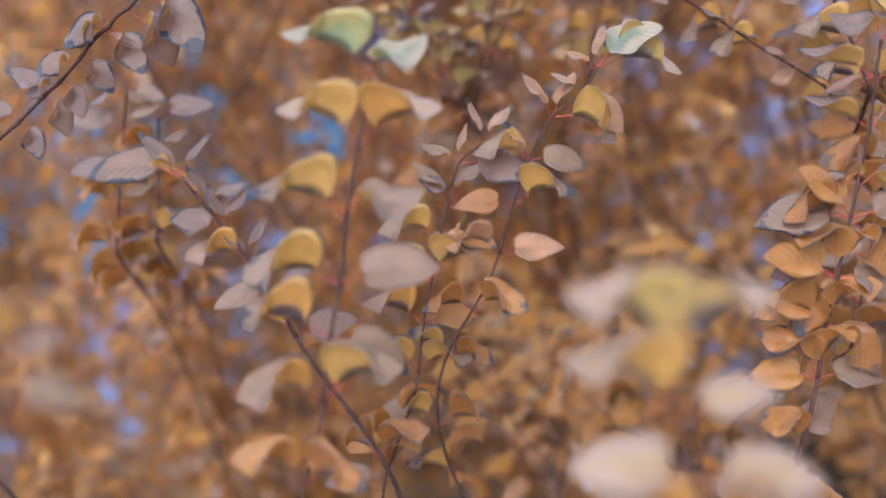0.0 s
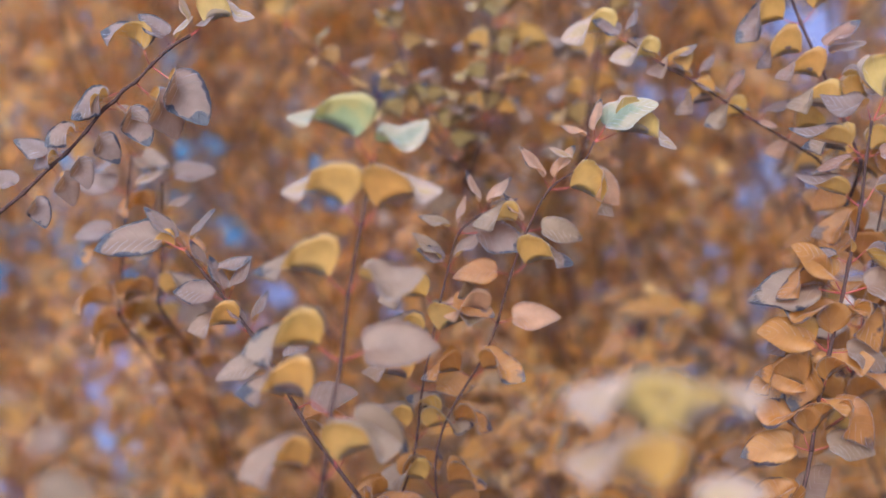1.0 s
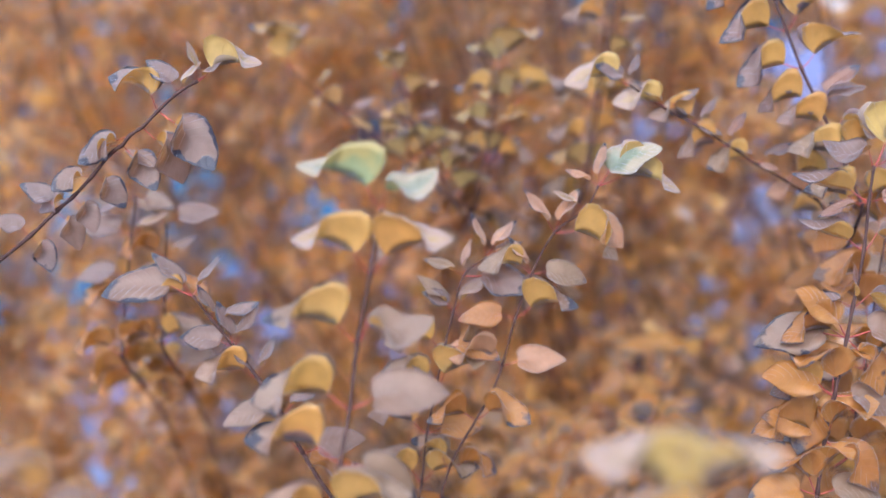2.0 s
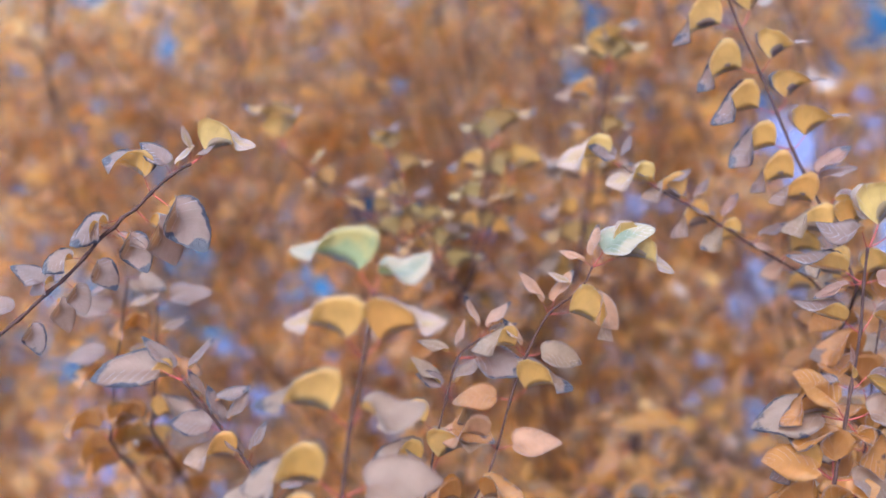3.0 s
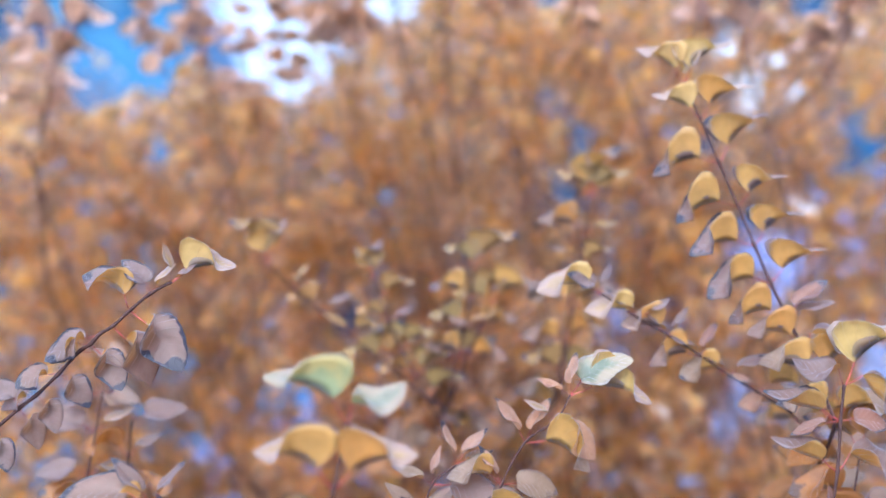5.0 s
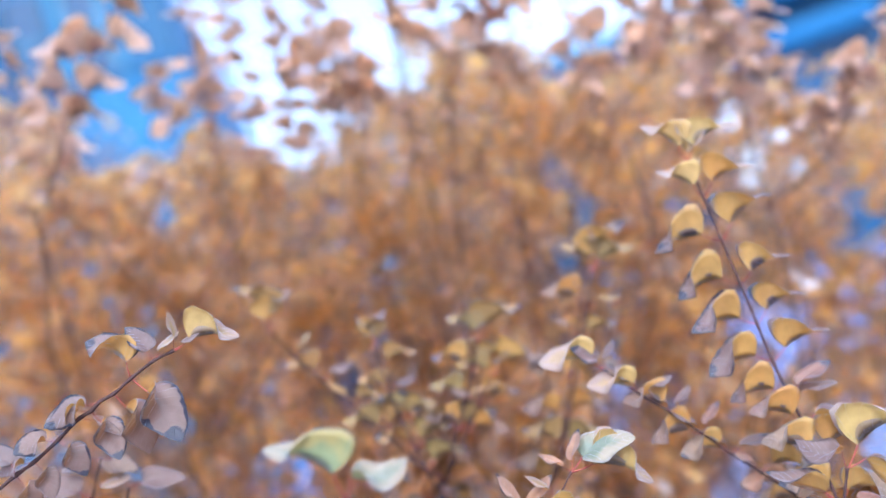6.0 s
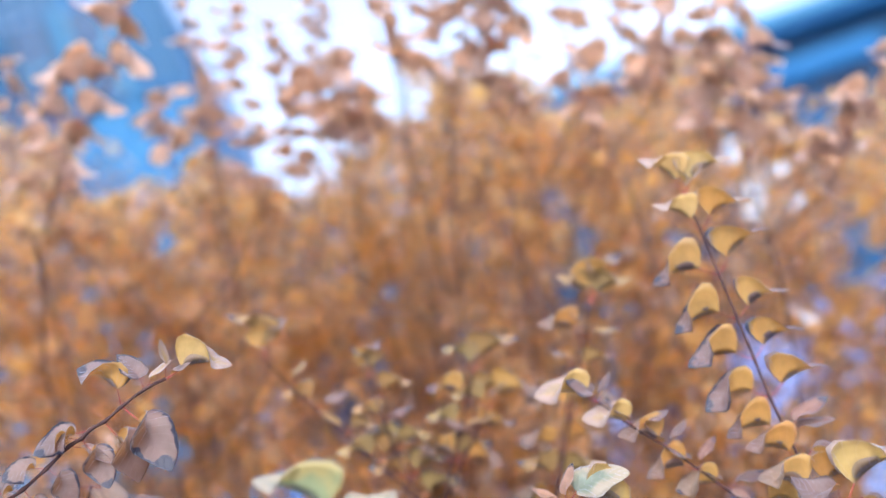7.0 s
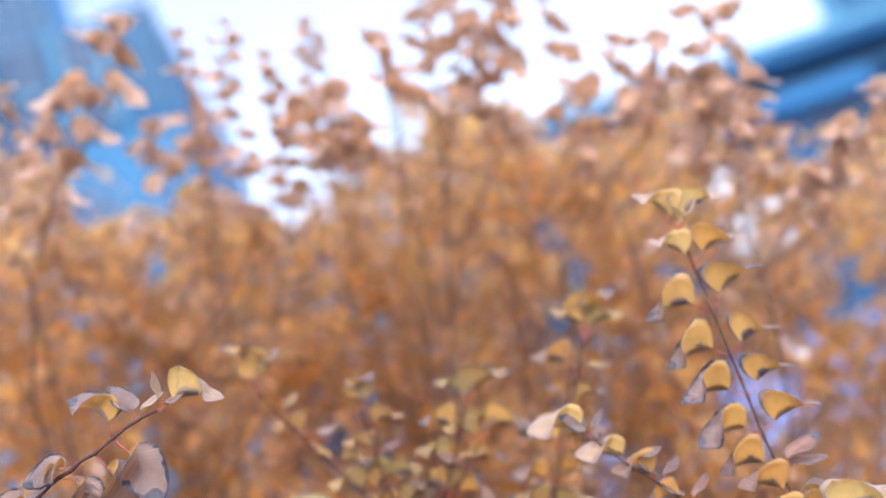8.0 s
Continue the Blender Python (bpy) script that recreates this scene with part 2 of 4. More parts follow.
WALL_PAINT = solid("lilac_blue_wall_paint", [(0.1, 0.12, 0.25), (0.12, 0.145, 0.28)], 1.5, 0.8)
PALE = solid("pale_blue_render", [(0.42, 0.5, 0.58), (0.48, 0.56, 0.64)], 1.5, 0.8)
GLASS = solid("dark_window_glass", [(0.01, 0.03, 0.07), (0.02, 0.05, 0.1)], 0.3, 0.12, 0.0, sheen=0.2)

# ---------------------------------------------------------------- mesh tools


def thing(name, label, category, group="", kind="", at=(0, 0, 0)):
    ob = tagged(new(name), label, category, group, kind)
    ob.location = at
    return ob


def part(name, data, mat, parent, label=""):
    """Links a bmesh or a mesh as one object under a thing or a part."""
    if isinstance(data, bmesh.types.BMesh):
        me = bpy.data.meshes.new(name)
        data.to_mesh(me)
        data.free()
    else:
        me = data
    if mat and not me.materials:
        me.materials.append(mat)
    ob = new(name, me)
    ob.parent = parent
    if label:
        ob["label"] = label
    return ob


def box(bm, x0, x1, y0, y1, z0, z1, bevel=0.0):
    vs = [bm.verts.new((x, y, z)) for x in (x0, x1) for y in (y0, y1) for z in (z0, z1)]
    fs = [bm.faces.new([vs[i] for i in f]) for f in ((0, 1, 3, 2), (4, 6, 7, 5), (0, 4, 5, 1), (2, 3, 7, 6), (0, 2, 6, 4), (1, 5, 7, 3))]
    if bevel:
        bmesh.ops.bevel(bm, geom=list({e for f in fs for e in f.edges}), offset=bevel, segments=1, affect="EDGES")
    return bm


def boxes(*dims, bevel=0.0):
    bm = bmesh.new()
    for d in dims:
        box(bm, *d, bevel=bevel)
    return bm


def smooth_line(points, step):
    """Catmull-Rom line through points, cut into short steps."""
    p = [Vector(q) for q in points]
    p = [p[0] * 2 - p[1]] + p + [p[-1] * 2 - p[-2]]
    res = []
    for i in range(1, len(p) - 2):
        k = max(2, int((p[i + 1] - p[i]).length / step))
        for j in range(k):
            t = j / k
            res.append(0.5 * (2 * p[i] + (p[i + 1] - p[i - 1]) * t + (2 * p[i - 1] - 5 * p[i] + 4 * p[i + 1] - p[i + 2]) * t * t + (3 * p[i] - p[i - 1] - 3 * p[i + 1] + p[i + 2]) * t ** 3))
    res.append(p[-2].copy())
    return res


class Soup:
    """Gathers many small pieces of one mesh: vertices, faces, material slots and leaf coordinates."""

    def __init__(self):
        self.v, self.f, self.m, self.uv, self.n = [], [], [], [], 0

    def add(self, verts, faces, slots, uvs):
        self.v.append(verts)
        self.f.extend([tuple(i + self.n for i in f) for f in faces])
        self.m.extend(slots)
        self.uv.append(uvs)
        self.n += len(verts)

    def mesh(self, name, mats):
        me = bpy.data.meshes.new(name)
        v = np.concatenate(self.v)
        uv = np.concatenate(self.uv)
        me.from_pydata(v.tolist(), [], self.f)
        me.polygons.foreach_set("material_index", self.m)
        me.polygons.foreach_set("use_smooth", [True] * len(self.f))
        layer = me.uv_layers.new(name="leaf")
        idx = np.empty(len(me.loops), dtype=np.int32)
        me.loops.foreach_get("vertex_index", idx)
        layer.data.foreach_set("uv", uv[idx].astype(np.float32).ravel())
        for mt in mats:
            me.materials.append(mt)
        return me


def tube(soup, line, r0, r1, sides=6, slot=0, knots=()):
    """A tapered round stem from the first point (r0) to the last (r1); knots swell it."""
    n = len(line)
    rings = []
    side = None
    for i, p in enumerate(line):
        d = (line[min(i + 1, n - 1)] - line[max(i - 1, 0)]).normalized()
        if side is None:
            side = d.orthogonal().normalized()
        side = (side - d * side.dot(d)).normalized()
        up = d.cross(side)
        r = r0 + (r1 - r0) * i / (n - 1)
        for k in knots:
            gap = (p - k).length
            if gap < 0.006:
                r *= 1.45 - gap * 60
        rings += [p + (side * math.cos(a) + up * math.sin(a)) * r for a in (2 * math.pi * j / sides for j in range(sides))]
    faces = [(i * sides + j, i * sides + (j + 1) % sides, (i + 1) * sides + (j + 1) % sides, (i + 1) * sides + j) for i in range(n - 1) for j in range(sides)]
    faces.append(tuple(range((n - 1) * sides, n * sides)))
    faces.append(tuple(reversed(range(sides))))
    soup.add(np.array([tuple(q) for q in rings]), faces, [slot] * len(faces), np.zeros((len(rings), 2)))


def smooth(x):
    x = min(1.0, max(0.0, x))
    return x * x * (3 - 2 * x)


def leaf_shape(rng, length, along, across, side=1, teeth=False, skins=2, fold=(76, 8), roll=(0, 48), rise=26, droop=12, wide=0.54, opens=0.55, lift=55, stalk=0.32, sway=0.0, cup=14, reach=0.5, later=0.0, waist=0.0, wedge=0.36, sweep=0.19):
    """Broad egg-shaped leaf in its own frame: stalk at the origin, blade out along +x, upper side +z.
    fold: degrees by which the halves stand up from the midrib, at the base and at the tip; roll: degrees by which the
    upper side tips over to the open side of the shrub; opens: where along the blade the one passes into the other,
    the roll later than the fold; waist: how much the outer half narrows;
    wedge: how slowly the blade widens from its base; sweep: how far its shoulders lean back over the stalk."""
    lift, rise, droop, sway, cup = (math.radians(a) for a in (lift, rise, droop, sway, cup))
    fold, roll = [math.radians(a) for a in fold], [math.radians(a) for a in roll]
    stalk *= length
    verts, uvs, faces, slots = [], [], [], []
    line = [Vector((0, 0, 0)), Vector((math.cos(lift) * stalk * 0.5, 0, math.sin(lift) * stalk * 0.44)), Vector((math.cos(lift) * stalk, 0, math.sin(lift) * stalk))]
    for i, p in enumerate(line):
        r = (0.012 - 0.002 * i) * length
        for j in range(3):
            a = 2 * math.pi * j / 3
            verts.append((p.x - math.sin(a) * r * 0.6, math.cos(a) * r, p.z + math.sin(a) * r))
            uvs.append((0, 0))
    for i in range(2):
        for j in range(3):
            faces.append((i * 3 + j, i * 3 + (j + 1) % 3, i * 3 + 3 + (j + 1) % 3, i * 3 + 3 + j))
            slots.append(1)
    base = len(verts)
    p = line[-1].copy()
    cols = 2 * across + 1
    wave, back, ripple = rng.uniform(0, 6.28), sweep * rng.uniform(0.65, 1.35), rng.uniform(0.008, 0.02)
    top = wedge / (wedge + 0.84)
    peak = top ** wedge * (1 - top) ** 0.84
    under, before = [], 0.0
    for i in range(along + 1):
        s = 0.5 - 0.5 * math.cos(math.pi * (0.03 + 0.95 * i / along))
        a = rise - (rise + droop) * smooth(s)
        tan = Vector((math.cos(a) * math.cos(sway * s), math.sin(sway * s) * math.cos(a), math.sin(a))).normalized()
        p = p + tan * (length * (s - before))
        before = s
        y = Vector((0, 1, 0))
        y = (y - tan * y.dot(tan)).normalized()
        nrm = tan.cross(y)
        k, kk = smooth((s - opens) / reach + 0.5), smooth((s - opens - later) / reach * 1.2 + 0.5)
        f, t = fold[0] + (fold[1] - fold[0]) * k, roll[0] + (roll[1] - roll[0]) * kk
        w = wide * length * s ** wedge * (1 - s) ** 0.84 / peak * (1 - waist * smooth((s - 0.14) / 0.46))
        for j in range(-across, across + 1):
            q = j / across
            aq = abs(q)
            near = q * side < 0
            e = (f - t if near else f + t) - cup * (aq - 0.5)
            ww = w * aq
            if teeth and aq == 1:
                ww *= 1.0 if i % 2 else 0.965
            off = y * (math.copysign(1, q) * ww * math.cos(e)) + nrm * (ww * math.sin(e) + ripple * length * aq * math.sin(wave + s * 9 + q * 2))
            off = off - tan * (back * ww * aq * (1 - s) ** 2)
            face = nrm if j == 0 else tan.cross(off).normalized() * math.copysign(1, q)
            verts.append(tuple(p + off))
            under.append(tuple(p + off - face * 0.006 * length))
            uvs.append((s, q))
    # upper skin, lower skin and the thin rim between them
    n = len(under)
    if skins == 2:
        verts += under
        uvs += uvs[base:]
    for i in range(along):
        for j in range(cols - 1):
            k = base + i * cols + j
            faces.append((k, k + cols, k + cols + 1, k + 1))
            slots.append(0)
            if skins == 2:
                faces.append((n + k, n + k + 1, n + k + cols + 1, n + k + cols))
                slots.append(2)
        if skins == 1:
            continue
        for k in (base + i * cols, base + i * cols + cols - 1):
            faces.append((k, k + cols, n + k + cols, n + k))
            slots.append(0)
    return np.array(verts), faces, slots, np.array(uvs)


def frame_of(out, up):
    """3x3 with x along out and z near up."""
    x = out.normalized()
    z = (up - x * up.dot(x)).normalized()
    y = z.cross(x)
    return Matrix((x, y, z)).transposed()


# ---------------------------------------------------------------- ground and buildings
bm = bmesh.new()
bmesh.ops.create_grid(bm, x_segments=40, y_segments=40, size=600)
for v in bm.verts:
    v.co.z = -0.0
g = part("ground", bm, PAVING, None)
tagged(g, "pale blue-grey paved ground reaching to the horizon", "ground", kind="structure")

bm = bmesh.new()
bmesh.ops.create_grid(bm, x_segments=60, y_segments=40, size=1)
for v in bm.verts:
    wider = 1 + 3.6 * smooth(-v.co.x * 3 + 0.4) * (v.co.y > 0)  # the bed runs far back on one side, its dark soil standing in for hedge shade
    v.co = Vector((v.co.x * 3.4, 1.9 + v.co.y * 1.5 * wider, 0.06 + 0.04 * noise.noise(v.co * 7) + 0.05 * (1 - max(abs(v.co.x), abs(v.co.y)))))
soil = part("planting_bed", bm, SOIL, None)
tagged(soil, "pale dry bare soil of the planting bed under the shrubs", "soil", kind="structure")


def left_building():
    b = thing("tower_building", "blue clad building with ribbed wall and perforated roof screen", "building", at=(0, 0, 0))
    x1, y0, mid, top = -2.9, 25.0, 12.35, 15.3
    part("wall", boxes((x1 - 14, x1, y0, y0 + 12, 0, top)), CLAD, b)
    for i in range(30):  # upright ribs on the low wall
        x = x1 - 0.2 - i * 0.3
        part("rib", boxes((x - 0.05, x + 0.05, y0 - 0.08, y0 - 0.003, 0, mid - 0.1), bevel=0.02), CLAD_LIGHT, b)
    part("corner_panel", boxes((x1 - 1.25, x1 + 0.03, y0 - 0.1, y0 - 0.003, mid, top + 0.1), bevel=0.02), CLAD_DARK, b)
    part("corner_post", boxes((x1 - 0.12, x1 + 0.08, y0 - 0.16, y0 - 0.103, 0, top + 0.12), bevel=0.02), CLAD_DARK, b)
    for i in range(5):  # tall window bays above
        x = x1 - 2.0 - i * 1.5
        w = part("window", boxes((x - 0.72, x - 0.52, y0 - 0.25, y0 - 0.003, mid, top), (x + 0.42, x + 0.62, y0 - 0.25, y0 - 0.003, mid, top)), CLAD_DARK if i else CLAD_LIGHT, b)
        part("pane", boxes((x - 0.515, x + 0.415, y0 - 0.06, y0 - 0.004, mid + 0.05, top - 0.1)), GLASS, w)
        part("glazing_bar", boxes((x - 0.1, x - 0.02, y0 - 0.1, y0 - 0.062, mid + 0.05, top - 0.1)), CLAD, w)
        part("transom", boxes((x - 0.515, x + 0.415, y0 - 0.105, y0 - 0.102, mid + 1.4, mid + 1.5)), CLAD_LIGHT, w)
    part("sill_band", boxes((x1 - 14, x1 + 0.02, y0 - 0.12, y0 - 0.003, mid - 0.1, mid - 0.003)), CLAD, b)
    # perforated screen on the roof, the sky shows through its holes
    bm = bmesh.new()
    for i in range(30):
        x = x1 - 2.6 - i * 0.42
        box(bm, x - 0.13, x + 0.13, y0 + 0.3, y0 + 0.36, top, 18.6)
    for i in range(9):
        z = top + 0.02 + i * 0.42
        box(bm, x1 - 14, x1 - 2.5, y0 + 0.22, y0 + 0.298, z - 0.13, z + 0.13)
    part("roof_screen", bm, CLAD_DARK, b)
    part("roof_post", boxes((x1 - 2.45, x1 - 2.1, y0 + 0.1, y0 + 0.5, top, 18.4)), CLAD, b)
    for i in range(2):
        part("roof_rail", boxes((x1 - 2.1, x1 - 0.1, y0 + 0.2, y0 + 0.26, top + 0.5 + i * 0.5, top + 0.57 + i * 0.5)), CLAD_LIGHT, b)
    return b


def right_building():
    b = thing("long_building", "long dark blue building with pale eaves and roof railing", "building", at=(0, 0, 0))
    y0 = 25.0
    part("wall", boxes((4.2, 40, y0, y0 + 14, 0, 8.05)), CLAD_DARK, b)
    part("roof_slab", boxes((3.6, 40.5, y0 - 0.9, y0 + 14.5, 8.053, 8.67), bevel=0.06), CLAD, b)
    part("fascia", boxes((3.5, 40.6, y0 - 1.02, y0 - 0.903, 8.36, 8.64)), CLAD_LIGHT, b)
    for x0, x1 in ((4.6, 9.4), (10.1, 13.85), (14.5, 20.9)):
        part("sun_shade", boxes((x0, x1, y0 - 0.6, y0 - 0.003, 6.86, 7.4), bevel=0.05), CLAD, b)
    for s, (z0, z1) in enumerate(((0.9, 2.6), (3.6, 5.4), (5.75, 6.7))):
        for i in range(11):
            x = 4.6 + i * 2.4
            w = part("window", boxes((x, x + 2.2, y0 - 0.12, y0 - 0.003, z1, z1 + 0.1), (x, x + 2.2, y0 - 0.14, y0 - 0.003, z0 - 0.1, z0), (x, x + 0.1, y0 - 0.12, y0 - 0.003, z0, z1), (x + 2.1, x + 2.2, y0 - 0.12, y0 - 0.003, z0, z1)), CLAD, b)
            part("pane", boxes((x + 0.1, x + 2.1, y0 - 0.05, y0 - 0.004, z0, z1)), GLASS, w)
    part("pale_bay", boxes((8.9, 10.95, y0 - 0.3, y0 - 0.003, 3.9, 5.95), bevel=0.03), PALE, b)
    part("roof_box", boxes((14.25, 22, y0 + 0.25, y0 + 1.0, 8.673, 10.8), bevel=0.05), CLAD_DARK, b)
    part("roof_post", boxes((13.85, 14.15, y0 + 0.2, y0 + 0.5, 8.673, 10.9)), CLAD_LIGHT, b)
    return b


def far_building():
    b = thing("office_building", "distant blue-grey office building beyond the shrubs", "building")
    y0 = 42.0
    part("wall", boxes((-6, 14, y0, y0 + 12, 0, 12.4)), CLAD, b)
    part("parapet", boxes((-6.2, 14.2, y0 - 0.2, y0 + 12.2, 12.403, 12.9), bevel=0.05), CLAD_LIGHT, b)
    for z0 in (1.0, 3.8, 6.6, 9.4):
        for i in range(9):
            x = -5.6 + i * 2.2
            w = part("window", boxes((x, x + 1.6, y0 - 0.1, y0 - 0.003, z0 - 0.1, z0), (x, x + 1.6, y0 - 0.1, y0 - 0.003, z0 + 1.7, z0 + 1.8), (x, x + 0.1, y0 - 0.1, y0 - 0.003, z0, z0 + 1.7), (x + 1.5, x + 1.6, y0 - 0.1, y0 - 0.003, z0, z0 + 1.7)), CLAD_LIGHT, b)
            part("pane", boxes((x + 0.1, x + 1.5, y0 - 0.05, y0 - 0.004, z0, z0 + 1.7)), GLASS, w)


left_building()
right_building()
far_building()
def low_wall():
    b = thing("garden_wall", "low lilac-blue painted wall behind the shrubs", "wall")
    part("wall", boxes((-30, 30, 17.0, 17.3, 0, 1.5)), WALL_PAINT, b)
    part("coping", boxes((-30, 30, 16.94, 17.36, 1.503, 1.6), bevel=0.02), CLAD, b)
low_wall()

# ---------------------------------------------------------------- shrubs
SHRUBS = {}
ROOTS = {"front": (-0.15, 1.05), "left": (-0.75, 1.45), "middle": (-0.1, 1.75), "right": (0.45, 1.35)}
SHRUB_LABELS = {
    "front": "autumn shrub with yellow and greenish leaves in front of the others",
    "left": "autumn shrub with leaning twigs and dark-rimmed pinkish leaves",
    "middle": "tall dense shrub with orange autumn leaves against the sky",
    "right": "autumn shrub with long upright twigs of folded yellow leaves"}
for key, (x, y) in ROOTS.items():
    SHRUBS[key] = thing("shrub", SHRUB_LABELS[key], "shrub", "autumn shrubs")

# the shrubs lean as one, towards the light: across, along and out of their open side
ACROSS, UP, OUT = Vector((0.924, 0.003, -0.382)), Vector((0.38, -0.092, 0.92)), Vector((-0.032, -0.996, -0.086))
rng = random.Random(11)
SIZE = 0.05

# habits of the leaves, as ranges: folded fins, fins with a level tip, opener cups, twisted spoons, curled edges, flat discs, hanging discs, narrow ears
FORMS = {
    "fin": dict(fold=((84, 89), (4, 10)), roll=((-3, 2), (26, 40)), rise=(24, 34), droop=(-8, 8), wide=(0.66, 0.78), opens=(0.54, 0.64), lift=(48, 60), reach=(0.13, 0.2), later=(0.0, 0.03), waist=(0.46, 0.6), wedge=(0.5, 0.6), sweep=(0.22, 0.32), stalk=(0.32, 0.38)),
    "wing": dict(fold=((82, 88), (16, 26)), roll=((-4, 2), (8, 22)), rise=(38, 48), droop=(-14, 2), wide=(0.66, 0.74), opens=(0.46, 0.54), lift=(52, 64), reach=(0.13, 0.2), later=(0.0, 0.03), waist=(0.62, 0.7), wedge=(0.46, 0.56), sweep=(0.22, 0.32), stalk=(0.32, 0.38)),
    "cup": dict(fold=((80, 86), (5, 13)), roll=((-4, 4), (50, 62)), rise=(14, 24), droop=(0, 14), wide=(0.52, 0.58), opens=(0.44, 0.52), lift=(46, 58), reach=(0.34, 0.44), later=(0.04, 0.1), waist=(0.2, 0.32), wedge=(0.42, 0.5), sweep=(0.3, 0.44)),
    "spoon": dict(fold=((62, 70), (6, 14)), roll=((16, 26), (44, 56)), rise=(-34, -22), droop=(-34, -20), wide=(0.32, 0.37), opens=(0.34, 0.42), lift=(58, 70)),
    "curl": dict(fold=((66, 76), (16, 26)), roll=((-4, 6), (6, 16)), rise=(8, 16), droop=(-32, -12), wide=(0.34, 0.42), opens=(0.46, 0.54), lift=(36, 50)),
    "disc": dict(fold=((26, 40), (3, 10)), roll=((38, 48), (46, 62)), rise=(6, 16), droop=(4, 22), wide=(0.31, 0.37), opens=(0.18, 0.3), lift=(14, 34)),
    "hang": dict(fold=((60, 70), (3, 10)), roll=((-8, 6), (66, 80)), rise=(8, 20), droop=(2, 18), wide=(0.38, 0.44), opens=(0.2, 0.28), lift=(8, 26)),
    "ear": dict(fold=((40, 52), (14, 24)), roll=((8, 20), (30, 46)), rise=(-6, 6), droop=(-6, 10), wide=(0.22, 0.28), opens=(0.26, 0.4), lift=(4, 16)),
}


def drawn(form):
    """One leaf's own measures out of the ranges of its form."""
    res = {}
    for key, value in FORMS[form].items():
        res[key] = tuple(rng.uniform(*v) for v in value) if isinstance(value[0], tuple) else rng.uniform(*value)
    res["sway"] = rng.uniform(-14, 14)
    return res


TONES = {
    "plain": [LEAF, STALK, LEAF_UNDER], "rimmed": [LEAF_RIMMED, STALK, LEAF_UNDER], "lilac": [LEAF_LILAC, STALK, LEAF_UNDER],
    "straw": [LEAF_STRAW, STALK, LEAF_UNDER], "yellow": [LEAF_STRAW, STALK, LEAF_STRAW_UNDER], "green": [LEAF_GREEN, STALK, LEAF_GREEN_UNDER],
    "coral": [LEAF_CORAL, STALK, LEAF_CORAL_UNDER], "rust": [LEAF_RUST, STALK, LEAF_RUST], "glare": [LEAF_GLARE, STALK, LEAF_GLARE], "olive": [LEAF_OLIVE, STALK, LEAF_OLIVE], "dusk": [LEAF_DUSK, STALK, LEAF_UNDER]}
MADE = {}


def leaf_mesh(tone, form, sense, which):
    """A leaf of one tone and habit, grown to either side; made when it is first asked for."""
    key = (tone, form, sense, which)
    if key not in MADE:
        s = Soup()
        s.add(*leaf_shape(rng, SIZE, 20, 4, sense, True, **drawn(form)))
        MADE[key] = s.mesh("leaf", TONES[tone])
    return MADE[key]


def set_leaf(twig, p, heading, size, tone, form, which, turn=0.0):
    """Hangs a leaf on a twig; heading: degrees from ACROSS towards UP; turn: degrees about the twig, out of that plane."""
    a = math.radians(heading)
    out = ACROSS * math.cos(a) + UP * math.sin(a)
    sense = 1 if math.cos(a) > 0 else -1
    up = (UP * math.cos(a) - ACROSS * math.sin(a)) * sense
    ob = part("leaf", leaf_mesh(tone, form, sense, which), None, twig)
    ob.matrix_basis = Matrix.Translation(p + out * 0.001) @ Matrix.Rotation(math.radians(turn), 4, UP) @ frame_of(out, up).to_4x4() @ Matrix.Scale(size / SIZE, 4)


def stem_to_root(rng, shrub, tip):
    """Carries a twig on below its last leaves, down to the shrub's root."""
    root = Vector((*ROOTS[shrub], 0.03)) + Vector((rng.uniform(-0.15, 0.15), rng.uniform(-0.15, 0.15), 0))
    low = tip[-1]
    run = (tip[-1] - tip[-2]).normalized()
    mid1 = low + run * min(0.2, low.z * 0.3)
    mid1.y = max(mid1.y, low.y)
    if 0.98 < low.y < 1.25:
        mid1.y += 0.3
    elif low.y > 1.25:  # tall twigs spring from the thick of the shrub
        mid1.y += rng.uniform(0.28, 0.45)
        mid1.x += rng.uniform(-0.14, 0.08)
        root.y = max(root.y, low.y + 0.4)
    mid2 = mid1.lerp(root, 0.55) + Vector((0, 0.05, 0))
    return [root, mid2, mid1]


def spray(seed, shrub, tone, nodes, leaves, thick=0.0016, fine=0.0011):
    """A twig in full view: its knots from the tip down, and each leaf by knot, habit, heading, length and, where it differs, tone."""
    rng = random.Random(seed)
    tip = [Vector(n) for n in nodes]
    foot = stem_to_root(rng, shrub, tip)
    s = Soup()
    below = smooth_line(foot + tip[::-1][:1], 0.02)
    tube(s, below, thick * 2.2, thick, 8)
    tube(s, smooth_line(tip[::-1], 0.006), thick, fine, 8, 0, tip)
    twig = part("twig", s.mesh("twig", [BARK_DARK]), None, SHRUBS[shrub])
    for i, (knot, form, heading, size, *own) in enumerate(leaves):
        set_leaf(twig, tip[knot], heading, size * 0.9, own[0] if own else tone, form, (seed + i) % 3, rng.uniform(-8, 8))
    for i, p in enumerate(below[-4::-3][:6]):  # the leaves go on down the stem, browner than above
        for heading in (0, 180):
            set_leaf(twig, p, heading + rng.uniform(-30, 30), rng.uniform(0.036, 0.05), rng.choice(("rust", "plain", "rust")), rng.choice(("fin", "cup", "disc")), rng.randrange(3), rng.uniform(-50, 50))


